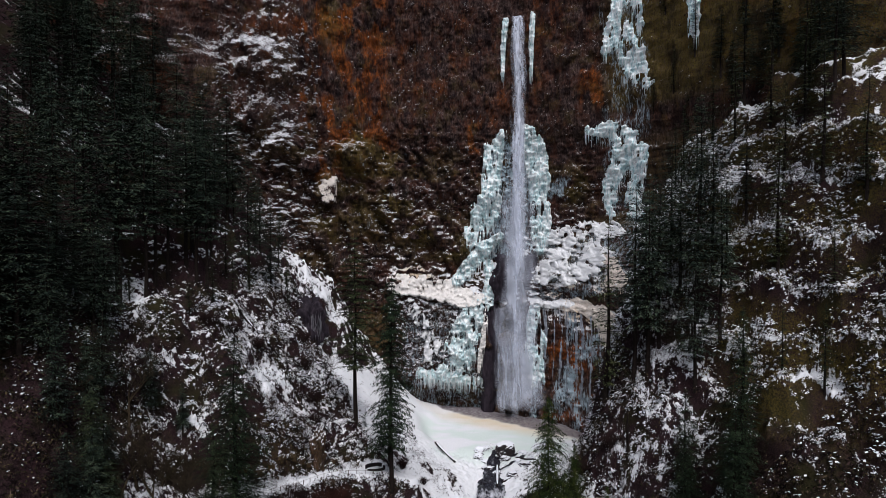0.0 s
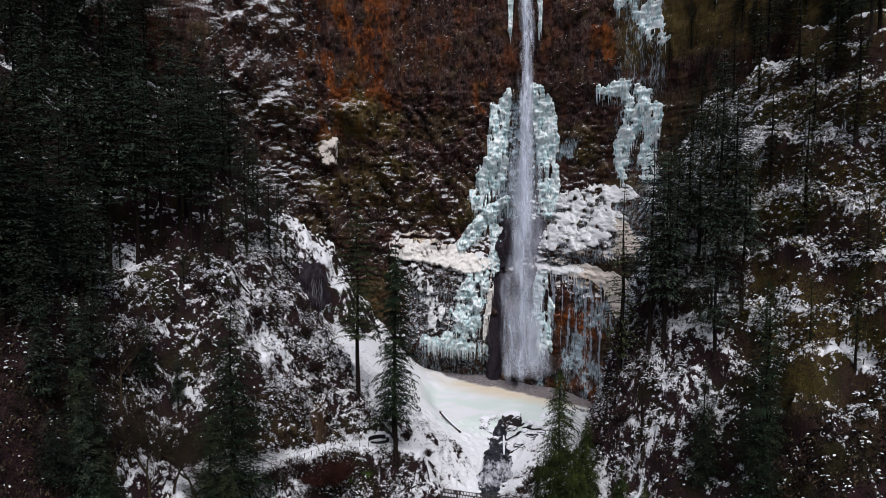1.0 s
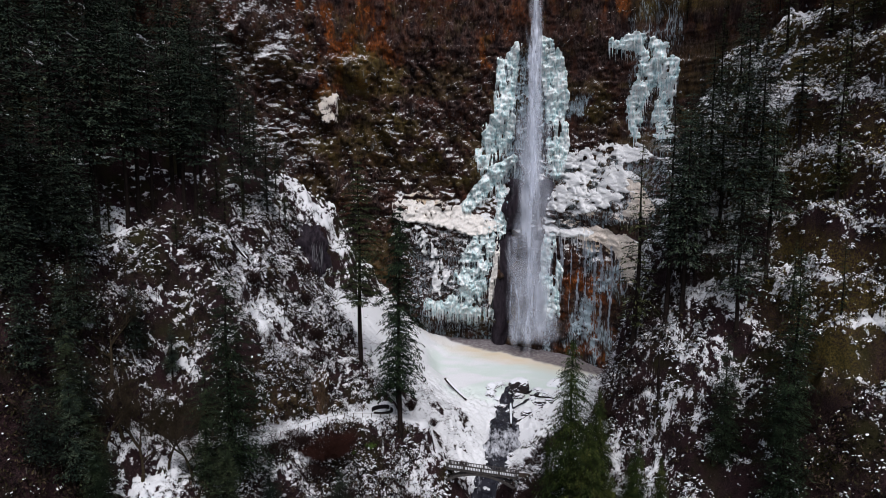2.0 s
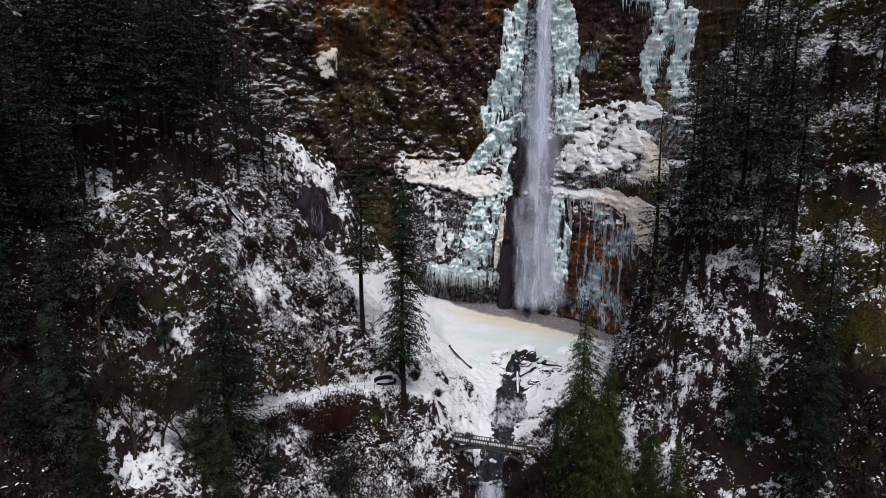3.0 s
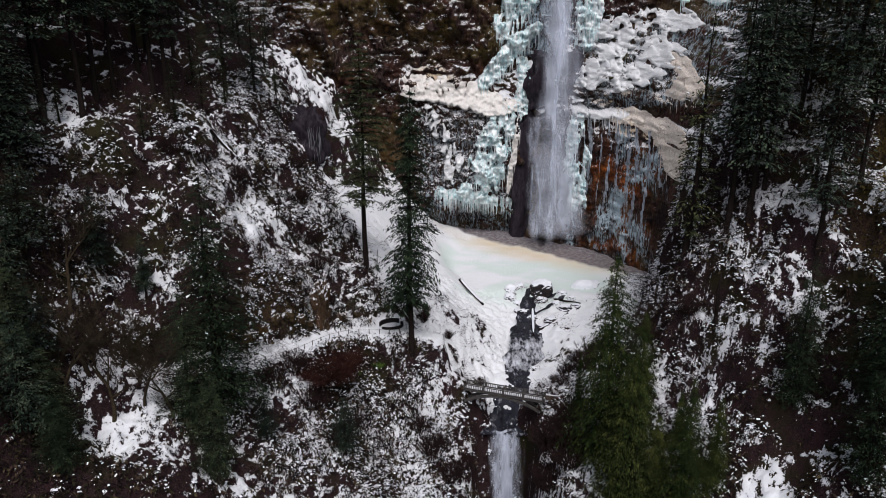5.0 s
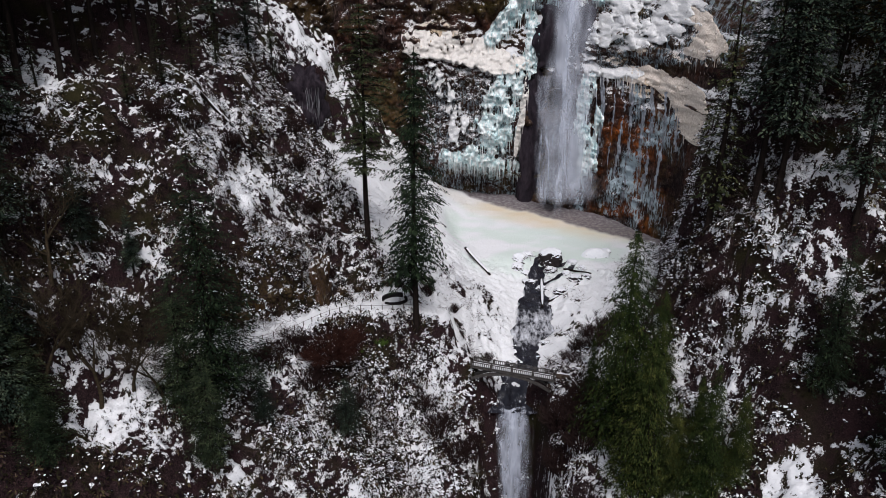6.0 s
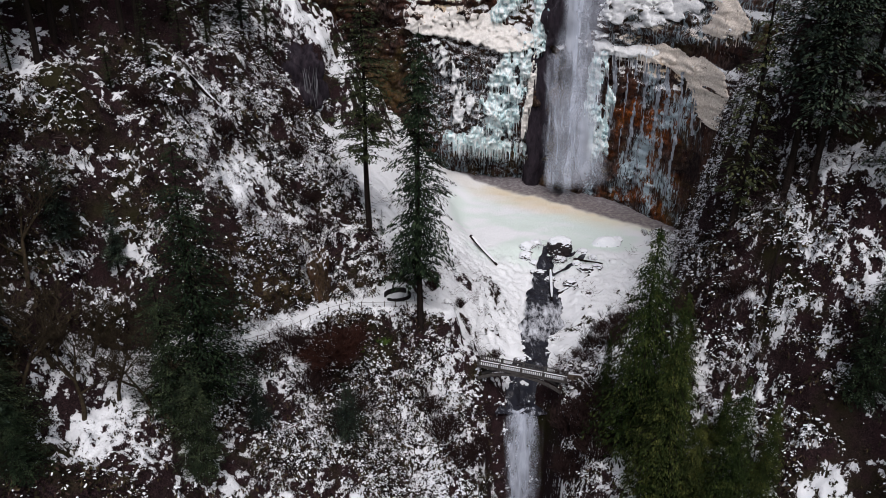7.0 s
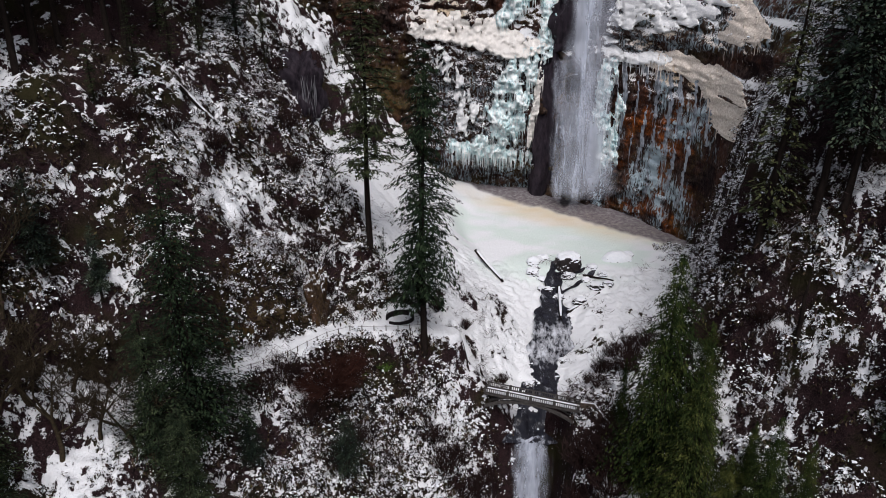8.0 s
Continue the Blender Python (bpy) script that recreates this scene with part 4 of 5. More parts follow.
PROTO = [
    conifer("fir_tree", 40, 6.0, 1, 0.14, whorls=54, limbs=7, sprays=21, taper=0.68, leaf=0.58, boughs=3.5, label="tall dark green fir on the snowy slope"),
    conifer("fir_tree", 40, 4.8, 2, 0.28, whorls=34, limbs=5, sprays=26, taper=0.55, leaf=0.55, label="tall dark fir with a long bare trunk"),
    conifer("fir_tree", 40, 7.0, 3, 0.26, whorls=44, limbs=6, sprays=21, taper=0.5, leaf=0.6, boughs=4.0, label="broad dark green fir on the snowy slope"),
    conifer("cedar_tree", 40, 8.4, 4, 0.02, whorls=84, limbs=9, sprays=62, mat=CEDAR, droop=0.55, taper=0.66, leaf=0.46, boughs=4.0, label="dense yellow-green cedar with drooping fronds"),
    conifer("young_fir", 12, 2.4, 5, 0.05, whorls=28, limbs=5, sprays=14, leaf=0.35, label="young dark fir standing in the snow", snow=0.02),
    conifer("fir_tree", 40, 6.4, 6, 0.36, whorls=38, limbs=6, sprays=19, taper=0.42, droop=0.2, leaf=0.68, boughs=4.5, label="tall forest fir with a high dark crown"),
    conifer("fir_tree", 40, 4.2, 7, 0.12, whorls=44, limbs=4, sprays=17, taper=0.6, leaf=0.58, boughs=2.6, mat=OLIVE, label="slender sparse olive-green fir on the rocky bank"),
    conifer("fir_tree", 40, 5.6, 8, 0.45, whorls=32, limbs=6, sprays=19, taper=0.35, droop=0.3, leaf=0.68, boughs=4.5, label="tall forest fir with a ragged crown"),
    conifer("fir_tree", 40, 7.0, 9, 0.30, whorls=40, limbs=6, sprays=56, taper=0.5, droop=0.2, leaf=0.5, mat=OLIVE, label="tall sparse olive-green fir beside the snow chute"),
    conifer("fir_tree", 40, 5.8, 10, 0.2, whorls=50, limbs=6, sprays=62, taper=0.42, droop=0.42, leaf=0.48, mat=DARKFIR, label="tall slender columnar fir by the trail"),
    conifer("fir_tree", 40, 6.4, 11, 0.04, whorls=66, limbs=7, sprays=46, taper=0.6, droop=0.32, leaf=0.38, boughs=3.0, mat=DARKFIR, label="dense dark fir standing below the trail"),
]
used = set()


def plant(kind, x, y, height, turn=0.0, wide=1.0, z=None, group="", lean=(0, 0)):
    proto = PROTO[kind]
    k = height / (12 if kind == 4 else 40)
    z = float(ground_z(np.array([x]), np.array([y]))[0]) - 0.5 if z is None else z
    m = pose(x, y, z, lean[0], lean[1], turn)
    ob = proto if kind not in used else copy_thing(proto, m)
    used.add(kind)
    ob.matrix_basis = m
    ob.scale = (k * wide, k * wide, k)
    if group:
        ob["group"] = group
    return ob


plant(8, -25.4, 214.4, 55, 20, 1.0)
plant(9, -13.7, 195.7, 58, 80, 0.95)
plant(6, -14.8, 206, 48, 140, 0.8)
plant(10, -47.5, 168, 44, 30, 1.45)
plant(10, -50, 160.5, 25, 130, 1.7)
plant(10, -45.5, 158, 19, 230, 1.8)
plant(10, -67.5, 148.5, 15, 60, 2.2)
plant(10, -64.5, 144.5, 13, 160, 2.2)
plant(10, -72, 151, 18, 260, 2.0)
plant(4, -22.8, 216.5, 6, 60)
# cedars beside the bridge
for x, y, top, turn, wide in ((25.0, 174.5, 36.5, 0, 0.8), (31.2, 175, 25, 100, 0.55), (27.2, 165, 21.5, 300, 0.7), (34.8, 156, 21.5, 210, 0.5), (39.2, 155, 18.5, 40, 0.46), (36, 165, 14, 60, 0.5), (31, 160, 12, 10, 0.7), (21.5, 185, 12, 160, 0.32)):
    gz0 = float(ground_z(np.array([x]), np.array([y]))[0])
    plant(3, x, y, top - gz0 + 0.5, turn, wide * 58 / max(30, top - gz0), group="cedars beside the bridge")
plant(10, 51.5, 157, 26, 10, 1.3)
plant(10, 56, 141.5, 30, 50, 1.3)
plant(10, 60, 148, 38, 150, 1.2)
# grove on the opposite shoulder
plant(6, 41.6, 188.2, 47, 90, 1.25, group="firs on the rocky shoulder", lean=(0, -3))
for x, y, h, kind, turn in ((57.5, 169, 37, 2, 60), (47.6, 184, 49, 5, 10), (50, 180.6, 44, 2, 200), (53.8, 185, 40, 5, 250), (61, 178, 40, 5, 20), (64, 171, 36, 5, 110), (60, 188, 36, 2, 170), (55, 195, 34, 7, 45), (66, 182, 38, 2, 10), (67, 194, 36, 5, 75), (61, 199, 34, 2, 200), (52, 190, 38, 7, 130)):
    plant(kind, x, y, h, turn, 1.05, group="firs on the rocky shoulder")
for x, y, h, kind, turn in ((75.2, 167.3, 34, 6, 0), (83.9, 164.8, 32, 6, 120), (69, 150.6, 15, 6, 50), (75.2, 145.6, 19, 6, 200), (68.7, 180.5, 26, 6, 80), (74, 182, 28, 1, 20), (87.5, 181, 34, 6, 310), (80, 175, 24, 6, 150), (90, 172, 30, 1, 260), (84, 192, 30, 6, 40), (78, 200, 28, 6, 10), (72, 212, 26, 6, 95), (90, 205, 30, 1, 200), (70, 225, 22, 6, 30), (80, 222, 26, 6, 60), (66, 163, 16, 6, 15), (80, 152, 18, 6, 35), (88, 155, 28, 6, 300), (92, 188, 32, 6, 210), (76, 236, 24, 6, 5), (95, 178, 36, 2, 65), (98, 196, 36, 0, 125), (86, 214, 30, 2, 35)):
    plant(kind, x, y, h, turn, 1.2, group="slim firs on the terraced cliff")
for x, y, h, kind, turn in ((-76, 190, 48, 5, 0), (-76.6, 198, 50, 5, 40), (-75, 203, 46, 5, 90), (-69, 208.6, 47, 5, 130), (-60.4, 231, 40, 2, 170), (-84, 192, 50, 5, 210), (-88, 183, 50, 5, 250), (-56, 241.6, 30, 0, 290), (-72.7, 211, 48, 2, 330), (-66, 207.7, 44, 5, 20), (-80, 184, 46, 5, 60), (-92, 176, 48, 5, 100), (-86, 174, 40, 0, 10)):
    plant(kind, x, y, h, turn, group="forest on the shelf")
for x, y, h, turn in ((-66, 193, 12, 0), (-63, 203, 14, 100), (-60, 212, 15, 150), (-79, 187, 12, 300), (-64, 219, 18, 20), (-58, 222, 14, 70)):
    plant(6, x, y, h, turn, 1.5, group="young firs under the forest")
for x, y, h, kind, turn in ((-62, 252, 26, 0, 10), (-66, 262, 28, 6, 70), (-58, 262, 20, 6, 130), (-72, 256, 32, 2, 190), (-70, 272, 24, 6, 220), (-60, 274, 16, 0, 300), (-54, 256, 18, 6, 20), (-80, 268, 30, 0, 45), (-52, 248, 16, 6, 95)):
    plant(kind, x, y, h, turn, group="firs by the cliff")
for x, z, h, kind in ((82, 132, 20, 6), (86, 123, 22, 1), (90, 134, 24, 6), (95, 125, 22, 0), (78, 121, 16, 6), (100, 136, 24, 1), (104, 127, 22, 6), (88, 114, 20, 6), (93, 111, 22, 1), (74, 116, 14, 6), (81, 108, 18, 6), (98, 116, 20, 0), (77, 150, 14, 6), (88, 150, 18, 6), (96, 148, 20, 1)):
    plant(kind, x, float(cliff_y(np.array([float(x)]), np.array([float(z)]))[0]) - 0.3, h, x * 41 % 360, 1.3, z=z - 1.0, group="firs rooted in the cliff")
rf = random.Random(11)
spots = [(-76, 190), (-69, 208), (-60, 231), (-84, 192), (-88, 183)]
tries = 0
while len(spots) < 84 and tries < 5000:
    tries += 1
    x, y = rf.uniform(-160, -62), rf.uniform(176, 285)
    rim = -72 if y < 200 else -72 + (y - 200) * 0.35
    if x > rim or min(math.hypot(x - a, y - b) for a, b in spots) < 5.5 or (x > -100 and y > 262) or abs(x / y + 0.585) < 0.02:
        continue
    spots.append((x, y))
    plant(rf.choice((5, 7, 7, 2)), x, y, rf.uniform(32, 50), rf.uniform(0, 360), rf.uniform(0.95, 1.2), group="forest on the shelf")
for x, y, h in ((-101, 155, 42), (-105, 165, 44), (-98, 146, 40), (-88, 158, 40), (-92, 164, 42), (-86, 150, 36), (-94, 152, 44), (-90, 143, 40), (-97, 160, 44), (-99, 170, 44), (-77, 169, 27), (-81, 171, 30), (-70, 152, 18), (-77, 147, 22), (-72, 141, 18), (-69, 145, 22), (-40, 170, 13), (-26, 176, 15), (-75, 156, 19), (-80, 150, 24), (-84, 162, 27), (-88, 168, 31), (-78, 166, 24), (-91, 158, 31), (-74, 161, 21), (-68, 172, 17), (-62, 176, 13), (-95, 166, 33), (-82, 155, 29)):
    plant(2 if h % 3 == 0 else 0, x, y, h, x * 37 % 360, 1.45, group="small conifers at the foot of the slope")


def bare_tree(name, height, seed, levels=4, spread_=0.6, mat=None, twig=0.012, label="", fork=0.35, least=0.03):
    """A leafless tree: trunk and limbs that fork down to twigs."""
    r = random.Random(seed)
    base = new(name)
    wood = bmesh.new()

    def grow(bm, p, d, ln, rad, level):
        path, p1, d1 = [p], p, d
        for k in range(3):
            d1 = (d1 + Vector((r.uniform(-1, 1), r.uniform(-1, 1), r.uniform(-0.2, 0.5))) * 0.16).normalized()
            p1 = p1 + d1 * ln / 3
            path.append(p1)
        tube(bm, path, [max(least, rad * (1 - 0.13 * k)) for k in range(4)], 6 if level < 2 else 3, cap=False)
        if level < levels:
            for k in range(r.choice((2, 3, 3)) if level else 4):
                s = r.choice(path[1 if level else 2:]) if k else p1
                side = Vector((r.uniform(-1, 1), r.uniform(-1, 1), r.uniform(0.0, 0.7)))
                grow(bm, s, (d1 * (1 - spread_) + side * spread_).normalized(), ln * r.uniform(0.55, 0.8), rad * 0.5, level + 1)

    grow(wood, Vector((0, 0, -0.3)), Vector((r.uniform(-0.15, 0.15), r.uniform(-0.15, 0.15), 1)).normalized(), height * fork, height * twig, 0)
    part("trunk", wood, mat or BARK, base, "trunk forking into bare twigs")
    return tagged(base, label, "tree")


UMBER = plain("purple_brown_twigs", (0.010, 0.006, 0.006), (0.045, 0.026, 0.024), 2.0, 0.95, 0.4, 0.03)
MAPLE = plain("mossy_maple_bark", (0.014, 0.011, 0.007), (0.06, 0.045, 0.028), 2.5, 0.95, 0.6, 0.05)


def set_down(ob, x, y, turn=0, tilt=(0, 0), sink=0.2):
    ob.matrix_basis = pose(x, y, float(ground_z(np.array([x]), np.array([y]))[0]) - sink, tilt[0], tilt[1], turn)
    return ob


maple = set_down(bare_tree("bare_maple", 17, 3, 6, 0.62, MAPLE, 0.02, label="leafless mossy maple leaning over the snow patch"), -61.3, 156, 0, (-8, 10))
maple.scale = (1.2, 1.2, 1.15)
for x, y, turn, k in ((-57.5, 159.6, 120, 1.0), (-67.5, 152, 200, 1.15), (-66, 159, 60, 1.25), (-73, 158, 300, 1.3), (-53, 160, 40, 0.95), (-64, 166, 160, 1.0), (-58, 168, 20, 0.9), (-70, 164, 260, 1.2)):
    c = set_down(copy_thing(maple, Matrix()), x, y, turn, (5, -6))
    c.scale = (k, k, k)
small = set_down(bare_tree("bare_tree", 9, 8, 4, 0.6, BARK, 0.014, label="small leafless tree on the snowy bank"), -31.8, 213, 0)
small.scale = (1.1, 1.1, 2.2)
for x, y, turn, k in ((-48, 181, 30, 0.8), (-35, 209, 40, 0.8), (-32, 207, 140, 0.7), (-37, 226, 190, 0.9), (-33, 218, 330, 0.8), (-29, 206, 10, 0.6), (-52, 206, 290, 0.7), (-55, 214, 50, 0.9), (-58, 198, 100, 0.7), (-65, 194, 220, 0.9), (40, 185, 130, 0.8), (44, 190, 270, 0.9), (24, 196, 15, 0.7), (28, 200, 145, 0.8), (-38, 215, 90, 1.1), (-40, 209, 150, 1.0), (-36, 221, 210, 1.0), (-34, 206, 250, 0.9), (-42, 224, 20, 0.9), (23, 205, 80, 0.9), (26, 212, 160, 0.8), (20, 201, 240, 0.8), (-50, 250, 10, 1.2), (-48, 258, 60, 1.3), (-51, 262, 110, 1.4), (-46, 266, 110, 1.2)):
    c = set_down(copy_thing(small, Matrix()), x, y, turn)
    c.scale = (k, k, k * 1.15)

bm = bmesh.new()
tube(bm, [(0, 0, -0.5), (0.1, 0.1, 4), (-0.1, 0.2, 8), (0.1, 0.0, 11.5)], [0.4, 0.34, 0.27, 0.12], 7)
for k in range(9):
    a = k * 2.4
    tube(bm, [(0, 0, 2.5 + k), (1.1 * math.cos(a), 1.1 * math.sin(a), 2.2 + k)], [0.07, 0.02], 3)
tagged(set_down(link("dead_snag", bm, BARK), 43.4, 173.5), "dead broken tree trunk on the snowy bank", "dead tree")


# ---- bushes that stand out ----
def twig_bush(name, radius, height, seed, mat, label, stems=160):
    r = random.Random(seed)
    bm = bmesh.new()
    for k in range(stems):
        a, q = r.uniform(0, 6.28), math.sqrt(r.random())
        p = Vector((q * radius * 0.55 * math.cos(a), q * radius * 0.55 * math.sin(a), -0.3))
        tip = Vector((q * radius * math.cos(a) * 1.1 + r.uniform(-0.5, 0.5), q * radius * math.sin(a) * 1.1 + r.uniform(-0.5, 0.5), height * r.uniform(0.6, 1.05) * (1.15 - 0.5 * q)))
        m = (p + tip) / 2 + Vector((r.uniform(-0.3, 0.3), r.uniform(-0.3, 0.3), 0.3))
        tube(bm, [p, m, tip], [0.06, 0.045, 0.012], 3, cap=False)
        for b in range(3):
            s = m.lerp(tip, r.random())
            tube(bm, [s, s + Vector((r.uniform(-0.8, 0.8), r.uniform(-0.8, 0.8), r.uniform(0.1, 0.8)))], [0.035, 0.01], 3, cap=False)
    return tagged(link(name, bm, mat), label, "bush")


set_down(twig_bush("russet_bush", 7.2, 4.4, 4, RUSSET, "russet leafless thicket below the trail", 1300), -30.2, 188.3).scale = (1, 1.45, 1)
thicket = set_down(twig_bush("leafless_shrub", 2.4, 2.6, 14, UMBER, "leafless purple-brown shrub on the snowy bank", 150), 22.5, 206)
for k, (x, y, sc) in enumerate(((25.5, 209, 1.1), (28, 204, 1.2), (24, 201.5, 1.0), (29, 211, 0.9), (21, 199, 0.9), (31, 207, 1.2), (26, 198, 1.1), (19.5, 203, 0.7), (-9, 206, 0.8), (-6, 212, 0.7), (-12, 210, 0.9), (2, 206, 0.6), (-38, 212, 1.2), (-36, 208, 1.0), (-41, 218, 1.2), (-33, 203, 1.0), (-44, 230, 1.2), (-37, 184, 1.5), (-41, 180.5, 1.4), (-33, 181, 1.6), (-26, 183.5, 1.3), (-28, 178, 1.5), (-9, 188, 1.6), (-5, 186.5, 1.5), (-12, 190.5, 1.3), (-2, 189.5, 1.1), (16, 183, 1.9), (18.5, 180, 1.9), (15.5, 178.5, 1.8), (20.5, 184.5, 1.5), (19, 176, 1.8), (-52, 205, 1.2), (-57, 199, 1.3), (-61, 194, 1.2), (36, 186, 1.4), (41, 180, 1.3))):
    c = set_down(copy_thing(thicket, Matrix()), x, y, k * 70)
    c.scale = (sc, sc, sc)
for x, y, sc in ((-24.9, 191.2, 0.6), (-20.8, 193.4, 0.9)):
    fern = set_down(twig_bush("fern_clump", 1.4, 1.2, int(x * -7), GREEN, "bright green fern clump in the snow", 110), x, y, sink=-0.3)
    fern.scale = (sc, sc, sc)


# ---- ice on the cliff ----
def capsule(x, z, points):
    """How far inside a chain of rounded strokes (x, z, radius) a place lies: 1 within, 0 outside."""
    out = np.zeros(np.shape(x))
    for (ax, az_, ar), (bx, bz, br) in zip(points, points[1:]):
        t = np.clip(((x - ax) * (bx - ax) + (z - az_) * (bz - az_)) / ((bx - ax) ** 2 + (bz - az_) ** 2), 0, 1)
        d = np.hypot(x - ax - t * (bx - ax), z - az_ - t * (bz - az_)) / (ar + t * (br - ar))
        out = np.maximum(out, smooth(1.25, 0.6, d))
    return out


def ice_mass(name, points, thick, lump, mat, label, seed, ragged=0.8, icicles=60, streak=1.0, step=0.34, holes=0.0):
    """A frozen sheet on the cliff: lumpy, fluted skin with a ragged rim, and icicles along its lower edge."""
    base = new(name)
    xs, zs = [p[0] for p in points], [p[1] for p in points]
    rr = max(p[2] for p in points) * 1.5 + 1
    X, Z = np.meshgrid(np.arange(min(xs) - rr, max(xs) + rr, step), np.arange(min(zs) - rr, max(zs) + rr, step))
    r = random.Random(int(seed * 10))
    m = capsule(X, Z, points)
    m = m + ragged * 0.5 * fbm(X / 1.0 + seed, Z / (3.4 * streak) + seed, 1.0, 4) * smooth(0.0, 0.25, m)
    m = m - holes * smooth(0.05, 0.55, fbm(X / 2.6 + seed, Z / (3.0 * streak), 6.0, 3))
    flutes = np.abs(fbm(X / 0.7 + seed + 0.3 * fbm(X / 3, Z / 3, 1.0, 2), Z / (0.8 + 3.4 * streak), 3.0, 3))
    # ice follows every crag of the rock, tan ice most of them, and deep snow smooths them over
    hug, out = (1.0, 0.5) if mat is ICE or mat is THIN_ICE else (0.75, 1.4) if mat is TAN_ICE else (0.3, 3.6)
    steps = 0.9 * np.abs(fbm(X / (2.2 * lump) + seed, Z / (1.1 * lump), 8.0, 3))
    if mat is ICE or mat is THIN_ICE:
        relief = 0.55 * np.abs(fbm(X / lump + seed, Z / (lump * streak), 2.0, 4)) + 0.9 * flutes + steps + 0.1
    else:
        relief = 0.4 + 0.45 * fbm(X / lump + seed, Z / (0.6 * lump), 2.0, 3) + 0.22 * fbm(X / 0.9 + seed, Z / 0.6, 3.0, 3)
    Y = cliff_y(X, Z, hug) + 0.4 - (out + thick * relief) * smooth(0.3, 0.85, m)
    k = np.arange(X.size).reshape(X.shape)
    on = (m[:-1, :-1] > 0.38) & (m[1:, 1:] > 0.38)
    f = np.stack([k[:-1, :-1], k[:-1, 1:], k[1:, 1:], k[1:, :-1]], -1)[on]
    keepv = np.unique(f)
    back = np.full(X.size, -1)
    back[keepv] = np.arange(len(keepv))
    from_arrays("sheet", np.stack([X.ravel(), Y.ravel(), Z.ravel()], -1)[keepv], back[f].tolist(), [mat], smooth_faces=True, parent=base)["kind"] = "stuff"
    inside = np.argwhere(on)
    bm = bmesh.new()
    for _ in range(icicles):
        i, j = inside[r.randrange(len(inside))]
        while i > 0 and on[i - 1, j] and r.random() < 0.9:
            i -= 1
        p = Vector((X[i, j], Y[i, j] - 0.1, Z[i, j] + 0.8))
        ln = r.uniform(1.5, 5.5)
        w = r.uniform(0.06, 0.22)
        tube(bm, [p, p + Vector((0, -0.1, -ln * 0.5)), p + Vector((0.05, -0.1, -ln))], [w, w * 0.6, 0.02], 5, cap=False)
    if icicles:
        tagged(part("icicle_fringe", bm, mat, base, "fringe of hanging icicles"), kind="stuff")
    else:
        bm.free()
    return tagged(base, label, "ice")


FROST = plain("cream_spray_ice", (0.64, 0.60, 0.56), (0.98, 0.96, 0.92), 2.4, 0.8, 1.0, 0.45)
CRUST = plain("crusted_snow", (0.62, 0.64, 0.67), (0.97, 0.97, 0.96), 2.2, 0.8, 1.0, 0.45)
ice_mass("ice_curtain", [(25, 114, 2.2), (21, 107, 4.6), (20, 97, 4.4), (20, 88, 4.8), (16, 79, 6.0), (13, 71, 4.5)], 1.3, 1.5, ICE, "turquoise ice curtain frozen beside the upper falls", 1.3, 1.1, 260, 1.5, 0.34, 0.5)
ice_mass("ice_curtain", [(24, 71.5, 2.0), (18, 67, 3.2), (12, 60.5, 3.4), (6, 53, 2.8)], 2.4, 2.0, ICE, "pale ice ribbon running down a sloping ledge", 2.1, 0.6, 120)
ice_mass("ice_curtain", [(19, 60, 2.2), (20, 54, 2.6), (19, 48, 3.2)], 1.6, 1.4, ICE, "short turquoise icefall under the ribbon", 2.7, 1.0, 90, 1.3)
ice_mass("ice_curtain", [(34, 115, 3.0), (38, 107, 4.4), (39, 96, 4.4), (39, 87, 4.2), (40, 78, 4.6), (38.5, 68, 4.0)], 1.3, 1.5, ICE, "spray ice crusted beside the upper falls", 3.7, 1.1, 240, 1.5, 0.34, 0.5)
ice_mass("ice_curtain", [(26, 161, 1.3), (25, 150, 1.2), (24.5, 138, 0.8)], 0.9, 1.2, ICE, "long icicles at the lip of the falls", 4.4, 1.2, 60, 2.4, 0.3)
ice_mass("ice_curtain", [(36.6, 162, 1.3), (36.3, 150, 1.2), (36, 138, 0.8)], 0.9, 1.2, ICE, "long icicles at the lip of the falls", 4.9, 1.2, 60, 2.4, 0.3)
ice_mass("frozen_seep", [(67, 168, 2.0), (64.5, 152, 2.6), (62.5, 143, 2.4)], 1.0, 1.2, ICE, "blue frozen seep hanging on the brown cliff", 5.2, 1.6, 110, 1.8, 0.32, 0.5)
ice_mass("frozen_seep", [(70, 162, 2.2), (69.5, 150, 2.8), (69, 137, 4.0), (72, 127, 2.2)], 1.0, 1.2, ICE, "long blue frozen seep with hanging icicles", 5.8, 1.6, 160, 1.8, 0.32, 0.6)
ice_mass("frozen_seep", [(56, 113, 2.0), (62, 112.5, 3.0), (68.5, 108.5, 3.6), (66, 100, 3.6), (63.5, 91, 2.4), (64, 81, 2.0)], 1.4, 1.6, ICE, "wide frozen seep spilling over a rock step", 6.6, 1.2, 220, 1.4, 0.34, 0.5)
ice_mass("frozen_seep", [(71, 104, 2.4), (70.5, 94, 2.4), (69, 81, 2.4)], 1.2, 1.4, ICE, "narrow frozen seep beside the wide one", 6.9, 1.3, 90, 1.6, 0.34, 0.5)
ice_mass("frozen_seep", [(81, 160, 1.2), (82, 148, 1.3), (82, 138, 0.9)], 0.8, 1.5, ICE, "thin row of icicles on the cliff", 7.1, 1.4, 50, 2.0)
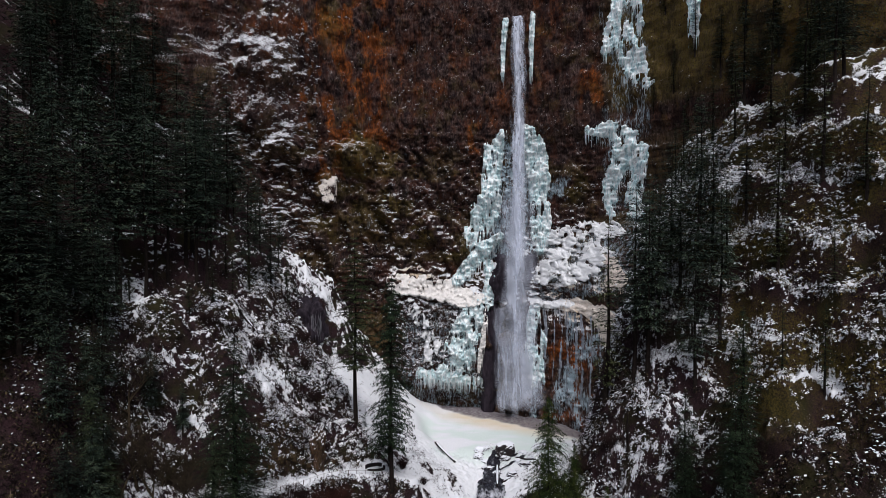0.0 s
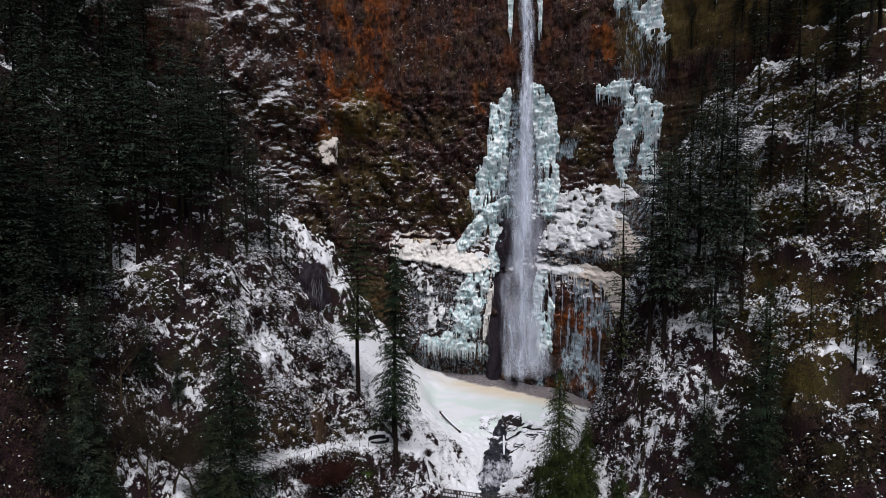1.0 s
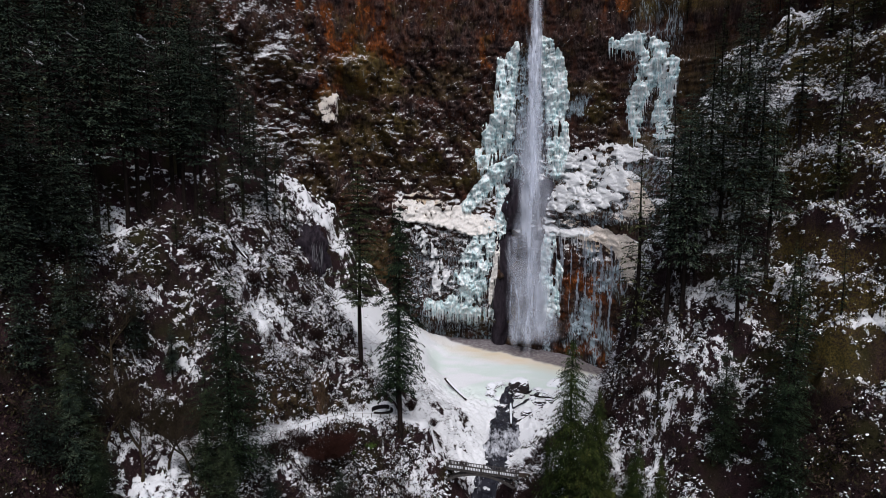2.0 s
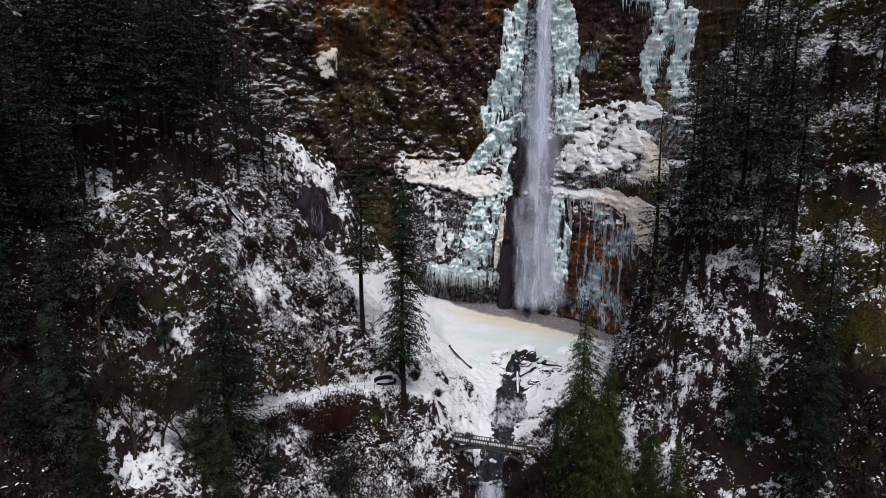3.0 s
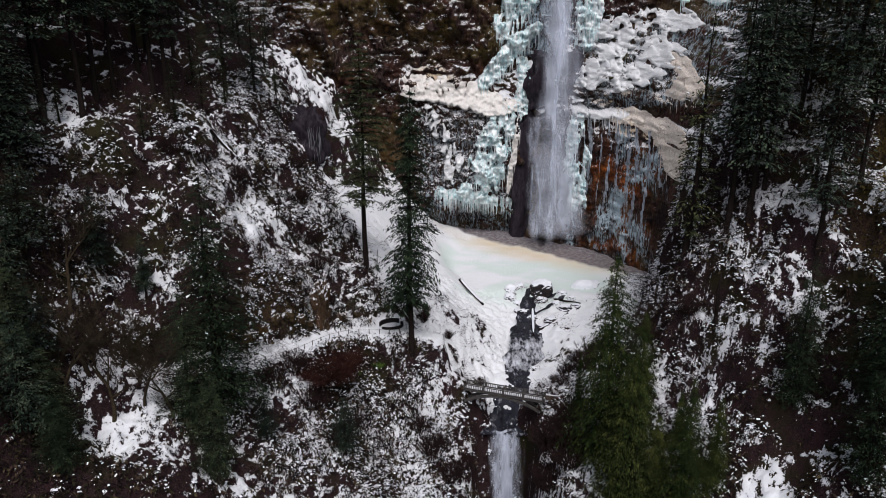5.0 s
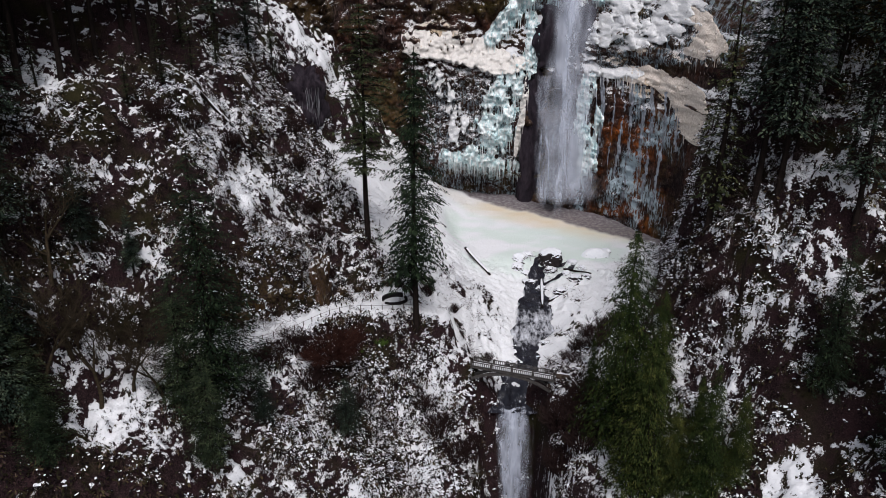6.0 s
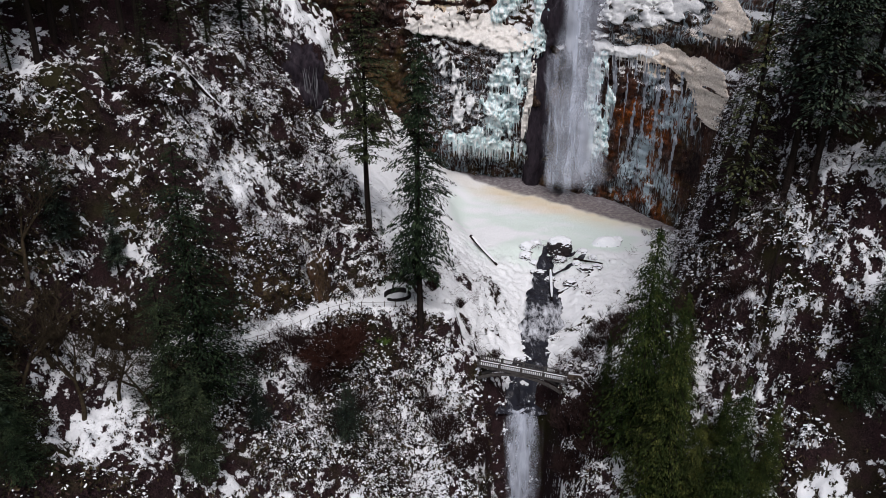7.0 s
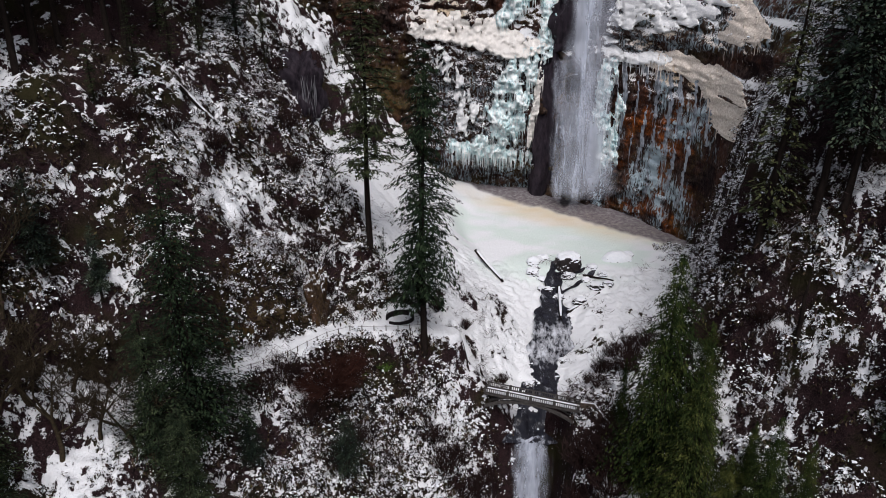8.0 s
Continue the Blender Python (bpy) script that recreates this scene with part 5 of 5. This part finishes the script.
ice_mass("ice_apron", [(-20, 52, 4.6), (-9, 51, 5.4), (2, 49, 5.2), (9, 46, 4.4), (18, 46, 1.8)], 1.4, 2.2, FROST, "cream-stained snowy ice apron on the ledge", 8.3, 0.6, 0, 0.6, 0.34, 0.12)
ice_mass("ice_apron", [(19, 45, 2.2), (12.5, 42, 5.0), (9.5, 35, 6.2), (8, 27, 6.8), (6, 20, 6.2), (1, 15.5, 4.2)], 2.2, 1.5, ICE, "bulging green-white ice apron below the ledge", 9.5, 1.1, 160, 0.8, 0.3, 0.45)
ice_mass("ice_apron", [(18, 43, 0.9), (16.5, 33, 1.3), (15.5, 24, 1.3), (14.5, 17, 0.8)], 1.2, 1.0, FROST, "cream frost along the edge of the ice apron", 9.9, 1.6, 30, 1.0, 0.3)
ice_mass("ice_apron", [(15, 12.5, 2.0), (10, 13.0, 2.0), (2, 14, 2.2), (-9, 16.5, 2.0)], 1.0, 1.0, ICE, "rim of icicles over the dark hollow behind the pool", 10.2, 1.4, 300, 1.6, 0.34)
ice_mass("ice_apron", [(-14, 44, 2.4), (-8, 36, 2.8), (-4, 28, 3.0), (-6, 21, 2.4)], 1.5, 1.4, CRUST, "broken snow clinging to the wall beside the green apron", 10.8, 2.0, 0, 0.8, 0.3, 0.9)
ice_mass("ice_curtain", [(36, 43, 2.4), (36, 34, 3.8), (36.5, 24, 4.0), (37, 15, 3.0)], 1.8, 1.6, ICE, "spray ice crusted beside the lower wall", 11.4, 1.2, 160, 1.4, 0.32, 0.4)
rs = random.Random(9)
for sd in range(9):
    x = 38 + sd * 2.2 + rs.uniform(-0.5, 0.5)
    z0, w = rs.uniform(6, 26), rs.uniform(0.25, 0.6)
    ice_mass("ice_streak", [(x, 43.5, w * 1.4), (x + 0.3, 36, w), (x + rs.uniform(-0.6, 0.6), z0, w * 0.8)], 0.35, 0.9, THIN_ICE, "bluish ice streak on the brown wall", 20.0 + sd, 1.0, 14, 2.5, 0.3)
ice_mass("snow_ledge", [(39, 55, 3.0), (43, 61, 5.4), (46, 69, 5.6), (54, 73, 5.0), (63, 75, 3.4)], 1.7, 2.8, CRUST, "lumpy snow heaped on the cliff ledge", 30.5, 0.9, 0, 0.7, 0.34, 0.5)
ice_mass("snow_ledge", [(46, 54.5, 2.8), (52, 59, 4.4), (57, 66, 4.4)], 1.7, 2.4, CRUST, "lumpy snow on the block above the wall", 30.9, 1.0, 0, 0.7, 0.34, 0.6)
ice_mass("snow_ledge", [(36, 44.6, 1.2), (42, 45.2, 1.5), (48, 46.8, 1.5)], 0.8, 1.0, CRUST, "snow along the rim of the brown wall", 31.2, 1.2, 40, 0.7, 0.3)
ice_mass("snow_ledge", [(45, 45, 1.8), (50, 46.4, 2.8), (55, 45, 3.3), (57.2, 40, 2.4), (57.6, 33, 1.2)], 1.5, 1.4, TAN_ICE, "tan-stained ice bulging over the brown wall", 31.5, 0.8, 70, 0.8, 0.3)
ice_mass("snow_ledge", [(57.5, 53, 1.8), (59.5, 58, 2.8), (59.5, 64, 2.2)], 1.4, 1.4, TAN_ICE, "tan-stained ice on the corner of the cliff", 32.1, 1.0, 40, 0.8, 0.3, 0.4)

# dark bare rock beside the falling water
def rock_block(name, c, size, seed, mat, label, cuts=10, rough=0.18, cap=None, ball=0.55, capz=0.5, **masks):
    bm = bmesh.new()
    bmesh.ops.create_cube(bm, size=2.0)
    bmesh.ops.subdivide_edges(bm, edges=bm.edges[:], cuts=cuts, use_grid_fill=True)
    for v in bm.verts:
        p = v.co.normalized() * ball + v.co * (1 - ball)
        k = 1 + rough * noise.fractal(p * 1.6 + Vector((seed, 0, 0)), 0.8, 2.1, 4)
        v.co = Vector((p.x * size[0] * k, p.y * size[1] * k, p.z * size[2] * k))
    for f in bm.faces:
        f.smooth = True
    bm.normal_update()
    if cap:
        for f in bm.faces:
            f.material_index = 1 if f.normal.z > capz else 0
    ob = link(name, bm, [mat, cap] if cap else mat)
    for key, value in masks.items():
        ob.data.attributes.new(key, "FLOAT", "POINT").data.foreach_set("value", np.full(len(ob.data.vertices), value, np.float32))
    ob.matrix_basis = pose(*c)
    return tagged(ob, label, "rock")


for k, (x, z, sc) in enumerate(((-47.5, 80, 2.2), (-52, 100, 3.4), (-57, 108, 3.0), (-54, 122, 3.2), (-61, 118, 2.6), (-58, 92, 2.8), (-40, 70, 2.0), (-30, 66, 1.8), (-12, 72, 2.0), (5, 84, 1.8))):
    rock_block("ledge_rock", (x, float(cliff_y(np.array([x]), np.array([z]))[0]) + 0.2, z), (sc, sc * 0.8, sc * 0.9), 40 + k, CLIFF, "snow-topped rock knob standing out of the cliff", 12, 0.55, None, 0.7)["group"] = "rock knobs on the cliff"
GREY_ICE = plain("grey_dripping_ice", (0.05, 0.05, 0.055), (0.22, 0.22, 0.24), 1.6, 0.4, 0.6, 0.1, stretch=(1, 1, 0.2))
outcrop = rock_block("rock_outcrop", (-46.5, 257, 41), (5.0, 4.0, 8.5), 5.0, WETROCK, "dark rock face with hanging icicles above the snow chute", 16, 0.55)
bm = bmesh.new()
ri = random.Random(77)
for k in range(17):
    x, top, ln, w = ri.choice((1.2, 2.6, 4.0)) + ri.gauss(0, 0.45), ri.uniform(1, 6), ri.uniform(5, 12), ri.uniform(0.06, 0.2)
    tube(bm, [(x + ri.uniform(-0.5, 0.5), -4.0, top), (x, -4.6, top - ln * 0.35), (x + ri.uniform(-0.4, 0.4), -4.7, top - ln * 0.7), (x + ri.uniform(-0.4, 0.4), -4.7, top - ln)], [w * 0.6, w, w * 0.8, 0.03], 5, cap=False)
tagged(part("icicle_fringe", bm, GREY_ICE, outcrop, "fringe of hanging icicles"), kind="stuff")
rock_block("rock_pillar", (-33.7, 198.6, 13.8), (2.0, 1.9, 6.2), 6.0, CLIFF, "mossy dark rock pillar beside the snowy trail", 18, 0.45, None, 0.55, moss=0.35, snow=0.22)
for k, (x, y, sc) in enumerate(((-37.5, 194.2, 0.9), (-39.5, 191.6, 1.1), (-41.5, 189.2, 1.0), (-43.8, 187.2, 0.8), (-46.5, 185.2, 1.0), (-29.5, 200.6, 1.0), (-26, 200.8, 0.7), (-49.5, 183, 0.9), (-35.8, 195.8, 0.7))):
    rock_block("trail_rock", (x, y, float(ground_z(np.array([x]), np.array([y]))[0]) + 0.2), (sc * 1.2, sc, sc * 1.1), 60 + k, CLIFF, "snow-dusted dark rock at the edge of the trail", 8, 0.45, None, 0.75, moss=0.6)["group"] = "rocks beside the trail"
rock_block("ledge_rock", (-46, float(cliff_y(np.array([-46.0]), np.array([90.0]))[0]), 90), (3.4, 3.0, 5.0), 91.0, CLIFF, "pale snow-covered rock point standing out of the cliff", 12, 0.4, None, 0.6, snow=0.75, stain=0.5)
rock_block("rock_buttress", (21.2, 304.5, 19.5), (5.2, 3.8, 23), 1.0, WETROCK, "dark wet rock buttress beside the falls", 22, 0.32, None, 0.35)
rock_block("rock_buttress", (30.6, 303.0, 54), (10, 4.5, 9.5), 2.0, WETROCK, "dark rounded rock block behind the falls", 16, 0.3)
rock_block("boulder", (20.9, 247.6, 0.2), (3.4, 2.9, 3.6), 3.0, ROCK, "large boulder capped with snow at the pool outlet", 24, 0.10, SNOWMAT, 0.7, 0.35)
rock_block("boulder", (34.2, 252, -0.2), (3.9, 2.3, 2.3), 4.0, ROCK, "low oval boulder under smooth snow", 22, 0.08, SNOWMAT, 0.95, -0.1)
for k, (x, y, sc) in enumerate(((14.8, 240, 1.6), (17.5, 236.5, 1.2), (22, 233, 1.3), (26.5, 238, 1.4), (29.5, 239, 1.0), (13, 233, 0.9), (11, 219, 0.9), (17.5, 229, 1.0), (8, 208, 0.8), (20.5, 243, 1.2), (12.5, 247, 0.8), (16, 215, 0.7))):
    rock_block("stream_rock", (x, y, float(ground_z(np.array([x]), np.array([y]))[0]) + 0.1), (sc * 1.4, sc, sc * 0.8), 10 + k, ROCK, "dark rock with a cap of snow in the stream bed", 10, 0.35, SNOWMAT, 0.85)["group"] = "rocks along the stream"
for k, (x, y, sc) in enumerate(((12.6, 249.5, 1.5), (15, 251.5, 1.2), (11.8, 245.5, 1.3), (14.2, 243.4, 1.0), (26.8, 246.5, 1.1), (29, 243.5, 0.9), (37.5, 254.5, 1.2), (24.6, 240.8, 1.0))):
    rock_block("snowy_rock", (x, y, float(ground_z(np.array([x]), np.array([y]))[0]) + 0.1), (sc * 1.3, sc, sc * 0.9), 80 + k, ROCK, "rock mounded over with snow beside the pool", 9, 0.3, SNOWMAT, 0.85, -0.1)["group"] = "snowed-in rocks by the pool"


# ---- logs ----
def log(name, a, b, rad, label, snowy=True):
    base = new(name)
    a, b = Vector(a), Vector(b)
    bm = bmesh.new()
    tube(bm, [a.lerp(b, k / 5) + Vector((0, 0, 0.08 * math.sin(k * 2))) for k in range(6)], [rad * (1 - 0.08 * k) for k in range(6)], 8)
    part("bole", bm, BARK, base)
    if snowy:
        bm = bmesh.new()
        tube(bm, [a.lerp(b, (k + 0.3) / 5.6) + Vector((0, 0, rad * 0.65 + 0.05 * math.sin(k * 2))) for k in range(6)], [rad * 0.5, rad * 0.75, rad * 0.7, rad * 0.75, rad * 0.7, rad * 0.3], 8)
        part("snow_cover", bm, SNOWMAT, base, "strip of snow on the log")
    return tagged(base, label, "log")


def gz1(x, y, up=0.3):
    return (x, y, float(ground_z(np.array([x]), np.array([y]))[0]) + up)


log("fallen_log", gz1(-2.5, 252.5), gz1(3.9, 239.5), 0.5, "fallen log half buried in snow by the pool")
log("fallen_log", (17.6, 239, -1.5), (16.8, 227.5, -4.2), 0.45, "snow-covered log lying across the stream")
log("fallen_log", gz1(18.5, 230), gz1(27, 236), 0.4, "snow-dusted log beside the stream")
log("fallen_log", gz1(24, 243), gz1(31, 240), 0.3, "thin dark branch on the snow", False)


log("fallen_log", gz1(-57.2, 206.5), gz1(-51.5, 210), 0.4, "snow-dusted dead trunk lying on the slope")
log("fallen_log", gz1(-51.2, 210.6), gz1(-46.5, 211.8), 0.3, "thin dead trunk lying in the gully", False)
log("fallen_log", gz1(-60, 197), gz1(-54, 196), 0.3, "thin dead trunk lying in the brush", False)
log("fallen_log", gz1(-3, 205), gz1(-1.6, 199.5), 0.25, "dark dead branch above the bridge end", False)


# ---- falling water ----
def fall_sheet(name, x0, x1, z0, z1, y1, y0, mat, parent, spread_to, body, nx=30, nz=110, seed=0.0, drift=0.0, fade=0.0):
    """A sheet of falling water from (y1, z1) to (y0, z0), widening to spread_to times its width."""
    u, v = np.meshgrid(np.linspace(0, 1, nx), np.linspace(0, 1, nz))
    zz = z1 + (z0 - z1) * v
    mid, half = (x0 + x1) / 2, (x1 - x0) / 2
    xx = mid + drift * v + (u - 0.5) * 2 * half * (1 + (spread_to - 1) * v) + 0.7 * fbm(u * 3 + seed, zz / 9, 1.0, 3)
    yy = y1 + (y0 - y1) * v**0.55 - 1.5 * np.cos((u - 0.5) * np.pi) * (0.3 + v) + 0.7 * fbm(u * 5 + seed, zz / 6, 2.0, 3)
    edge = np.clip(2.4 * np.minimum(u, 1 - u) + 0.25 * fbm(u * 6 + seed, zz / 12, 5.0, 3) * smooth(0, 0.1, np.minimum(u, 1 - u)), 0, 1)
    ob = grid_object(name, xx, yy, zz, mat, body=body * (1 - 0.12 * v) * (0.1 + 0.95 * edge ** 0.7) * (1 - fade + fade * smooth(0, 0.6, v) * edge) * (1 - (0.45 + 0.55 * fade) * smooth(0.92 - 0.2 * fade, 1.0, v)))
    ob.parent = parent
    return ob


waterfall = tagged(new("waterfall"), "tall narrow white waterfall dropping into the frozen pool", "waterfall")
fall_sheet("core", 27.2, 33.4, 0, 161.5, 307.5, 289, WATER_CORE, waterfall, 1.05, 1.0, seed=1, drift=-2.0)
fall_sheet("strand", 27.2, 34, 60, 161.5, 308, 296, WATER_VEIL, waterfall, 1.3, 1.1, seed=4, drift=-0.3)
fall_sheet("strand", 26.6, 32.6, 0, 110, 300, 288.2, WATER_VEIL, waterfall, 1.35, 1.1, seed=6, drift=-1.6)
fall_sheet("strand", 18, 28, 0, 43, 299, 292, WATER_VEIL, waterfall, 1.05, 0.95, seed=8, fade=0.25)
fall_sheet("spray", 22, 38, 3, 110, 301, 287, MIST, waterfall, 1.3, 1.2, seed=12, drift=-1.0, fade=0.7)
fall_sheet("spray", 16, 42, 2.5, 22, 291, 285.5, MIST, waterfall, 1.2, 1.1, seed=15, fade=1.0)
fall_sheet("spray", 18, 41, 3, 60, 297, 286.5, MIST, waterfall, 1.2, 1.1, seed=18, fade=0.8)
fall_sheet("spray", 22, 38, 48, 112, 304, 297, MIST, waterfall, 1.2, 1.2, seed=21, fade=0.8)

lower = tagged(new("lower_waterfall"), "white lower falls dropping below the footbridge", "waterfall")
fall_sheet("core", 3.0, 11.8, -45, -13.2, 195.6, 192.2, WATER_CORE, lower, 1.15, 1.0, nz=50, seed=3)
fall_sheet("strand", 2.6, 12.4, -45, -13.6, 195.2, 191.6, WATER_VEIL, lower, 1.15, 1.1, nz=50, seed=5)

# ---- stream ----
sy = np.linspace(194.6, 245, 96)
axis = np.interp(sy, [194.6, 205, 209, 215, 225, 236, 247, 252], [7.6, 9.4, 10.4, 12.6, 14.8, 15.6, 17.6, 17.0])
half = np.interp(sy, [194.6, 205, 209, 215, 225, 236, 247, 252], [4.6, 4.8, 4.9, 5.2, 4.4, 2.9, 1.2, 1.0]) * (1 + 0.22 * fbm(sy / 3.0, 0 * sy, 0 * sy, 3))
u = np.linspace(-1, 1, 18)
X = axis[:, None] + half[:, None] * u
Yg = sy[:, None] + 0 * u
Z = np.interp(sy, [194.6, 197, 205, 209, 215, 220, 225, 236, 240, 244, 247, 252], [-14.0, -13.4, -9.6, -9.1, -8.0, -6.4, -5.1, -3.1, -2.3, -0.6, 0.12, 0.2])[:, None] + 0.3 * fbm(X / 1.5, Yg / 1.5, 4.0, 3) + 0 * u


def stream_material():
    m, n, l, b = material("dark_stream")
    foam = ramp(n, l, calc(n, l, "MULTIPLY", tex_noise(n, l, 0.9, 6, 0.7, (1, 0.35, 1)), attribute(n, "foam")), [(0.40, (0, 0, 0)), (0.62, (1, 1, 1))])
    l.new(mix(n, l, foam, (0.016, 0.016, 0.022), (0.55, 0.57, 0.62)), b.inputs["Base Color"])
    l.new(calc(n, l, "ADD", calc(n, l, "MULTIPLY", foam, 0.5), 0.18), b.inputs["Roughness"])
    bump(n, l, b, tex_noise(n, l, 1.2, 4, 0.6, (1, 0.4, 1)), 0.7, 0.2)
    return m


foam = 0.72 + 0.28 * smooth(212, 217, Yg) * smooth(228, 223, Yg)
STREAM_MAT = stream_material()
tagged(grid_object("water", X, Yg, Z, STREAM_MAT, foam=foam), "dark stream running from the pool to the lower falls", "stream", kind="structure")


# open water round the boulder at the outlet
def channel(points, n=24):
    line = along(points, n)
    d = np.gradient(line[:, :2], axis=0)
    side = np.stack([-d[:, 1], d[:, 0]], -1) / np.maximum(np.linalg.norm(d, axis=1), 1e-6)[:, None]
    v = np.linspace(-1, 1, 7)
    hw = line[:, 2] * (1 + 0.25 * fbm(line[:, 0], line[:, 1], 3.0, 2))
    cx_ = line[:, :1] + side[:, :1] * hw[:, None] * v
    cy_ = line[:, 1:2] + side[:, 1:] * hw[:, None] * v
    cz_ = ground_z(cx_, cy_).max(1, keepdims=True) + 0.06 + 0 * v
    return tagged(grid_object("water", cx_, cy_, cz_, STREAM_MAT, foam=0.5 + 0 * cx_), "narrow dark channel of open water in the snow", "stream", kind="structure")


channel([(15.8, 244.2, 0.4), (17.2, 246.8, 1.0), (17.6, 249.2, 0.9), (18.6, 251, 0.3)])
channel([(17.4, 244.6, 0.5), (20.5, 243.9, 0.9), (23.4, 244.6, 0.7), (25, 246.6, 0.3)])
channel([(18.2, 238.4, 0.4), (22, 239.4, 0.6), (25.2, 242.2, 0.7), (27.2, 245.6, 0.6), (26.6, 248.6, 0.25)])


# ---- footbridge ----
A, B = Vector((-1.8, 196.0, -2.6)), Vector((15.3, 190.3, -2.6))
way = B - A
SPAN, turn = way.length, math.degrees(math.atan2(way.y, way.x))
bridge = tagged(new("footbridge"), "narrow concrete footbridge with slatted railings over the lower falls", "bridge")
bridge.matrix_basis = pose(*((A + B) / 2), 0, 0, turn)
bm = bmesh.new()
box(bm, pose(0, 0, 0), SPAN, 2.5, 0.4, 0.05)
part("deck", bm, CONCRETE, bridge, "grey concrete deck")
bm = bmesh.new()
box(bm, pose(0, 0, 0.24), SPAN - 0.3, 1.7, 0.08, 0.03)
part("snow_cover", bm, SNOWMAT, bridge, "thin trodden snow on the deck")
for side in (-1, 1):
    bm = bmesh.new()
    ring = []
    for k in range(17):
        q = -1 + k / 8
        ring.append((q * SPAN / 2, -0.45 - 2.6 * q * q))
    for (x0, z0), (x1, z1) in zip(ring, ring[1:]):
        box(bm, pose((x0 + x1) / 2, side * 0.9, (z0 + z1) / 2, 0, -math.degrees(math.atan2(z1 - z0, x1 - x0)), 0), math.hypot(x1 - x0, z1 - z0) * 1.04, 0.5, 0.55)
    part("arch", bm, CONCRETE, bridge, "shallow concrete arch")
    rail = new("railing")
    rail.parent = bridge
    bm = bmesh.new()
    box(bm, pose(0, side * 1.12, 1.22), SPAN, 0.22, 0.14, 0.02)
    part("top_rail", bm, CONCRETE, rail)
    bm = bmesh.new()
    box(bm, pose(0, side * 1.12, 0.34), SPAN, 0.20, 0.12, 0.02)
    part("bottom_rail", bm, CONCRETE, rail)
    bm = bmesh.new()
    box(bm, pose(0, 0, 0), 0.14, 0.14, 0.78, 0.015)
    first = part("baluster", bm, CONCRETE, rail)
    n = 44
    for k in range(n):
        ob = first if k == 0 else first.copy()
        if k:
            scene.collection.objects.link(ob)
        ob.matrix_basis = pose(-SPAN / 2 + SPAN * (k + 0.5) / n, side * 1.12, 0.78)
    bm = bmesh.new()
    box(bm, pose(0, 0, 0), 0.4, 0.4, 1.5, 0.03)
    post = part("post", bm, CONCRETE, rail)
    for k, q in enumerate((-1, -0.5, 0, 0.5, 1)):
        ob = post if k == 0 else post.copy()
        if k:
            scene.collection.objects.link(ob)
        ob.matrix_basis = pose(q * (SPAN / 2 - 0.2), side * 1.12, 0.62)


# ---- trail fences ----
def trail_fence(points, n):
    fence = tagged(new("trail_fence"), "low wooden post and rail fence edging the snowy trail", "fence")
    line = along(points, n)
    bm = bmesh.new()
    box(bm, pose(0, 0, 0), 0.15, 0.15, 1.25, 0.02)
    post = part("post", bm, WOOD, fence)
    for k, p in enumerate(line):
        ob = post if k == 0 else post.copy()
        if k:
            scene.collection.objects.link(ob)
        ob.matrix_basis = pose(p[0], p[1], p[2] + 0.5)
    for a, b in zip(line, line[1:]):
        bm = bmesh.new()
        tube(bm, [(a[0], a[1], a[2] + 0.95), (b[0], b[1], b[2] + 0.95)], [0.035, 0.035], 5)
        part("rail", bm, WOOD, fence)
    return fence


trail_fence([(-50, 178, 9.9), (-44, 181.9, 9.9), (-37.6, 186.0, 10.1), (-34.4, 190.0, 10.2), (-31, 193.6, 10.3), (-27.3, 195.4, 10.4), (-19, 195.9, 10.3), (-14.2, 197.2, 10.0)], 20)
trail_fence([gz1(x, y, 0.0) for x, y in ((-73.5, 138.5), (-72, 142), (-70, 146))], 6)


# ---- oval lookout by the trail ----
lookout = tagged(new("oval_lookout"), "low dark oval stone wall around a snowy lookout", "wall")
for name, a0, a1, h in (("wall", 35, 165, 1.1), ("wall", 205, 380, 0.6)):
    bm = bmesh.new()
    for k in range(24):
        t0, t1 = radians(a0 + (a1 - a0) * k / 24), radians(a0 + (a1 - a0) * (k + 1) / 24)
        p0, p1 = Vector((2.6 * math.cos(t0), 1.9 * math.sin(t0), 0)), Vector((2.6 * math.cos(t1), 1.9 * math.sin(t1), 0))
        m = (p0 + p1) / 2
        box(bm, pose(m.x, m.y, h / 2, 0, 0, math.degrees(math.atan2(p1.y - p0.y, p1.x - p0.x))), (p1 - p0).length * 1.05, 0.35, h + 0.05 * (k % 3))
    part(name, bm, DARKSTONE, lookout)
lookout.matrix_basis = pose(-18.4, 200.2, float(ground_z(np.array([-18.4]), np.array([200.2]))[0]) - 0.1, 0, 0, 22)

# ---- stone parapet of the path beyond the bridge ----
parapet = tagged(new("parapet"), "curved snow-capped stone parapet along the path", "wall")
pts = along([(15.6, 191.5, -3.0), (18.2, 191.0, -3.0), (19.2, 187.5, -3.2), (20.9, 184.2, -3.6), (23.2, 181.2, -4.0)], 22)
bm, bm2 = bmesh.new(), bmesh.new()
for a, b in zip(pts, pts[1:]):
    m, d = (a + b) / 2, b - a
    ang = math.degrees(math.atan2(d[1], d[0]))
    box(bm, pose(m[0], m[1], m[2] + 0.3, 0, 0, ang), math.hypot(d[0], d[1]) * 1.05, 0.7, 1.5, 0.05)
    box(bm2, pose(m[0], m[1], m[2] + 1.08, 0, 0, ang), math.hypot(d[0], d[1]) * 1.05, 0.3, 0.14, 0.04)
part("stonework", bm, BROWNSTONE, parapet)
part("snow_cover", bm2, SNOWMAT, parapet, "snow lying on the parapet")
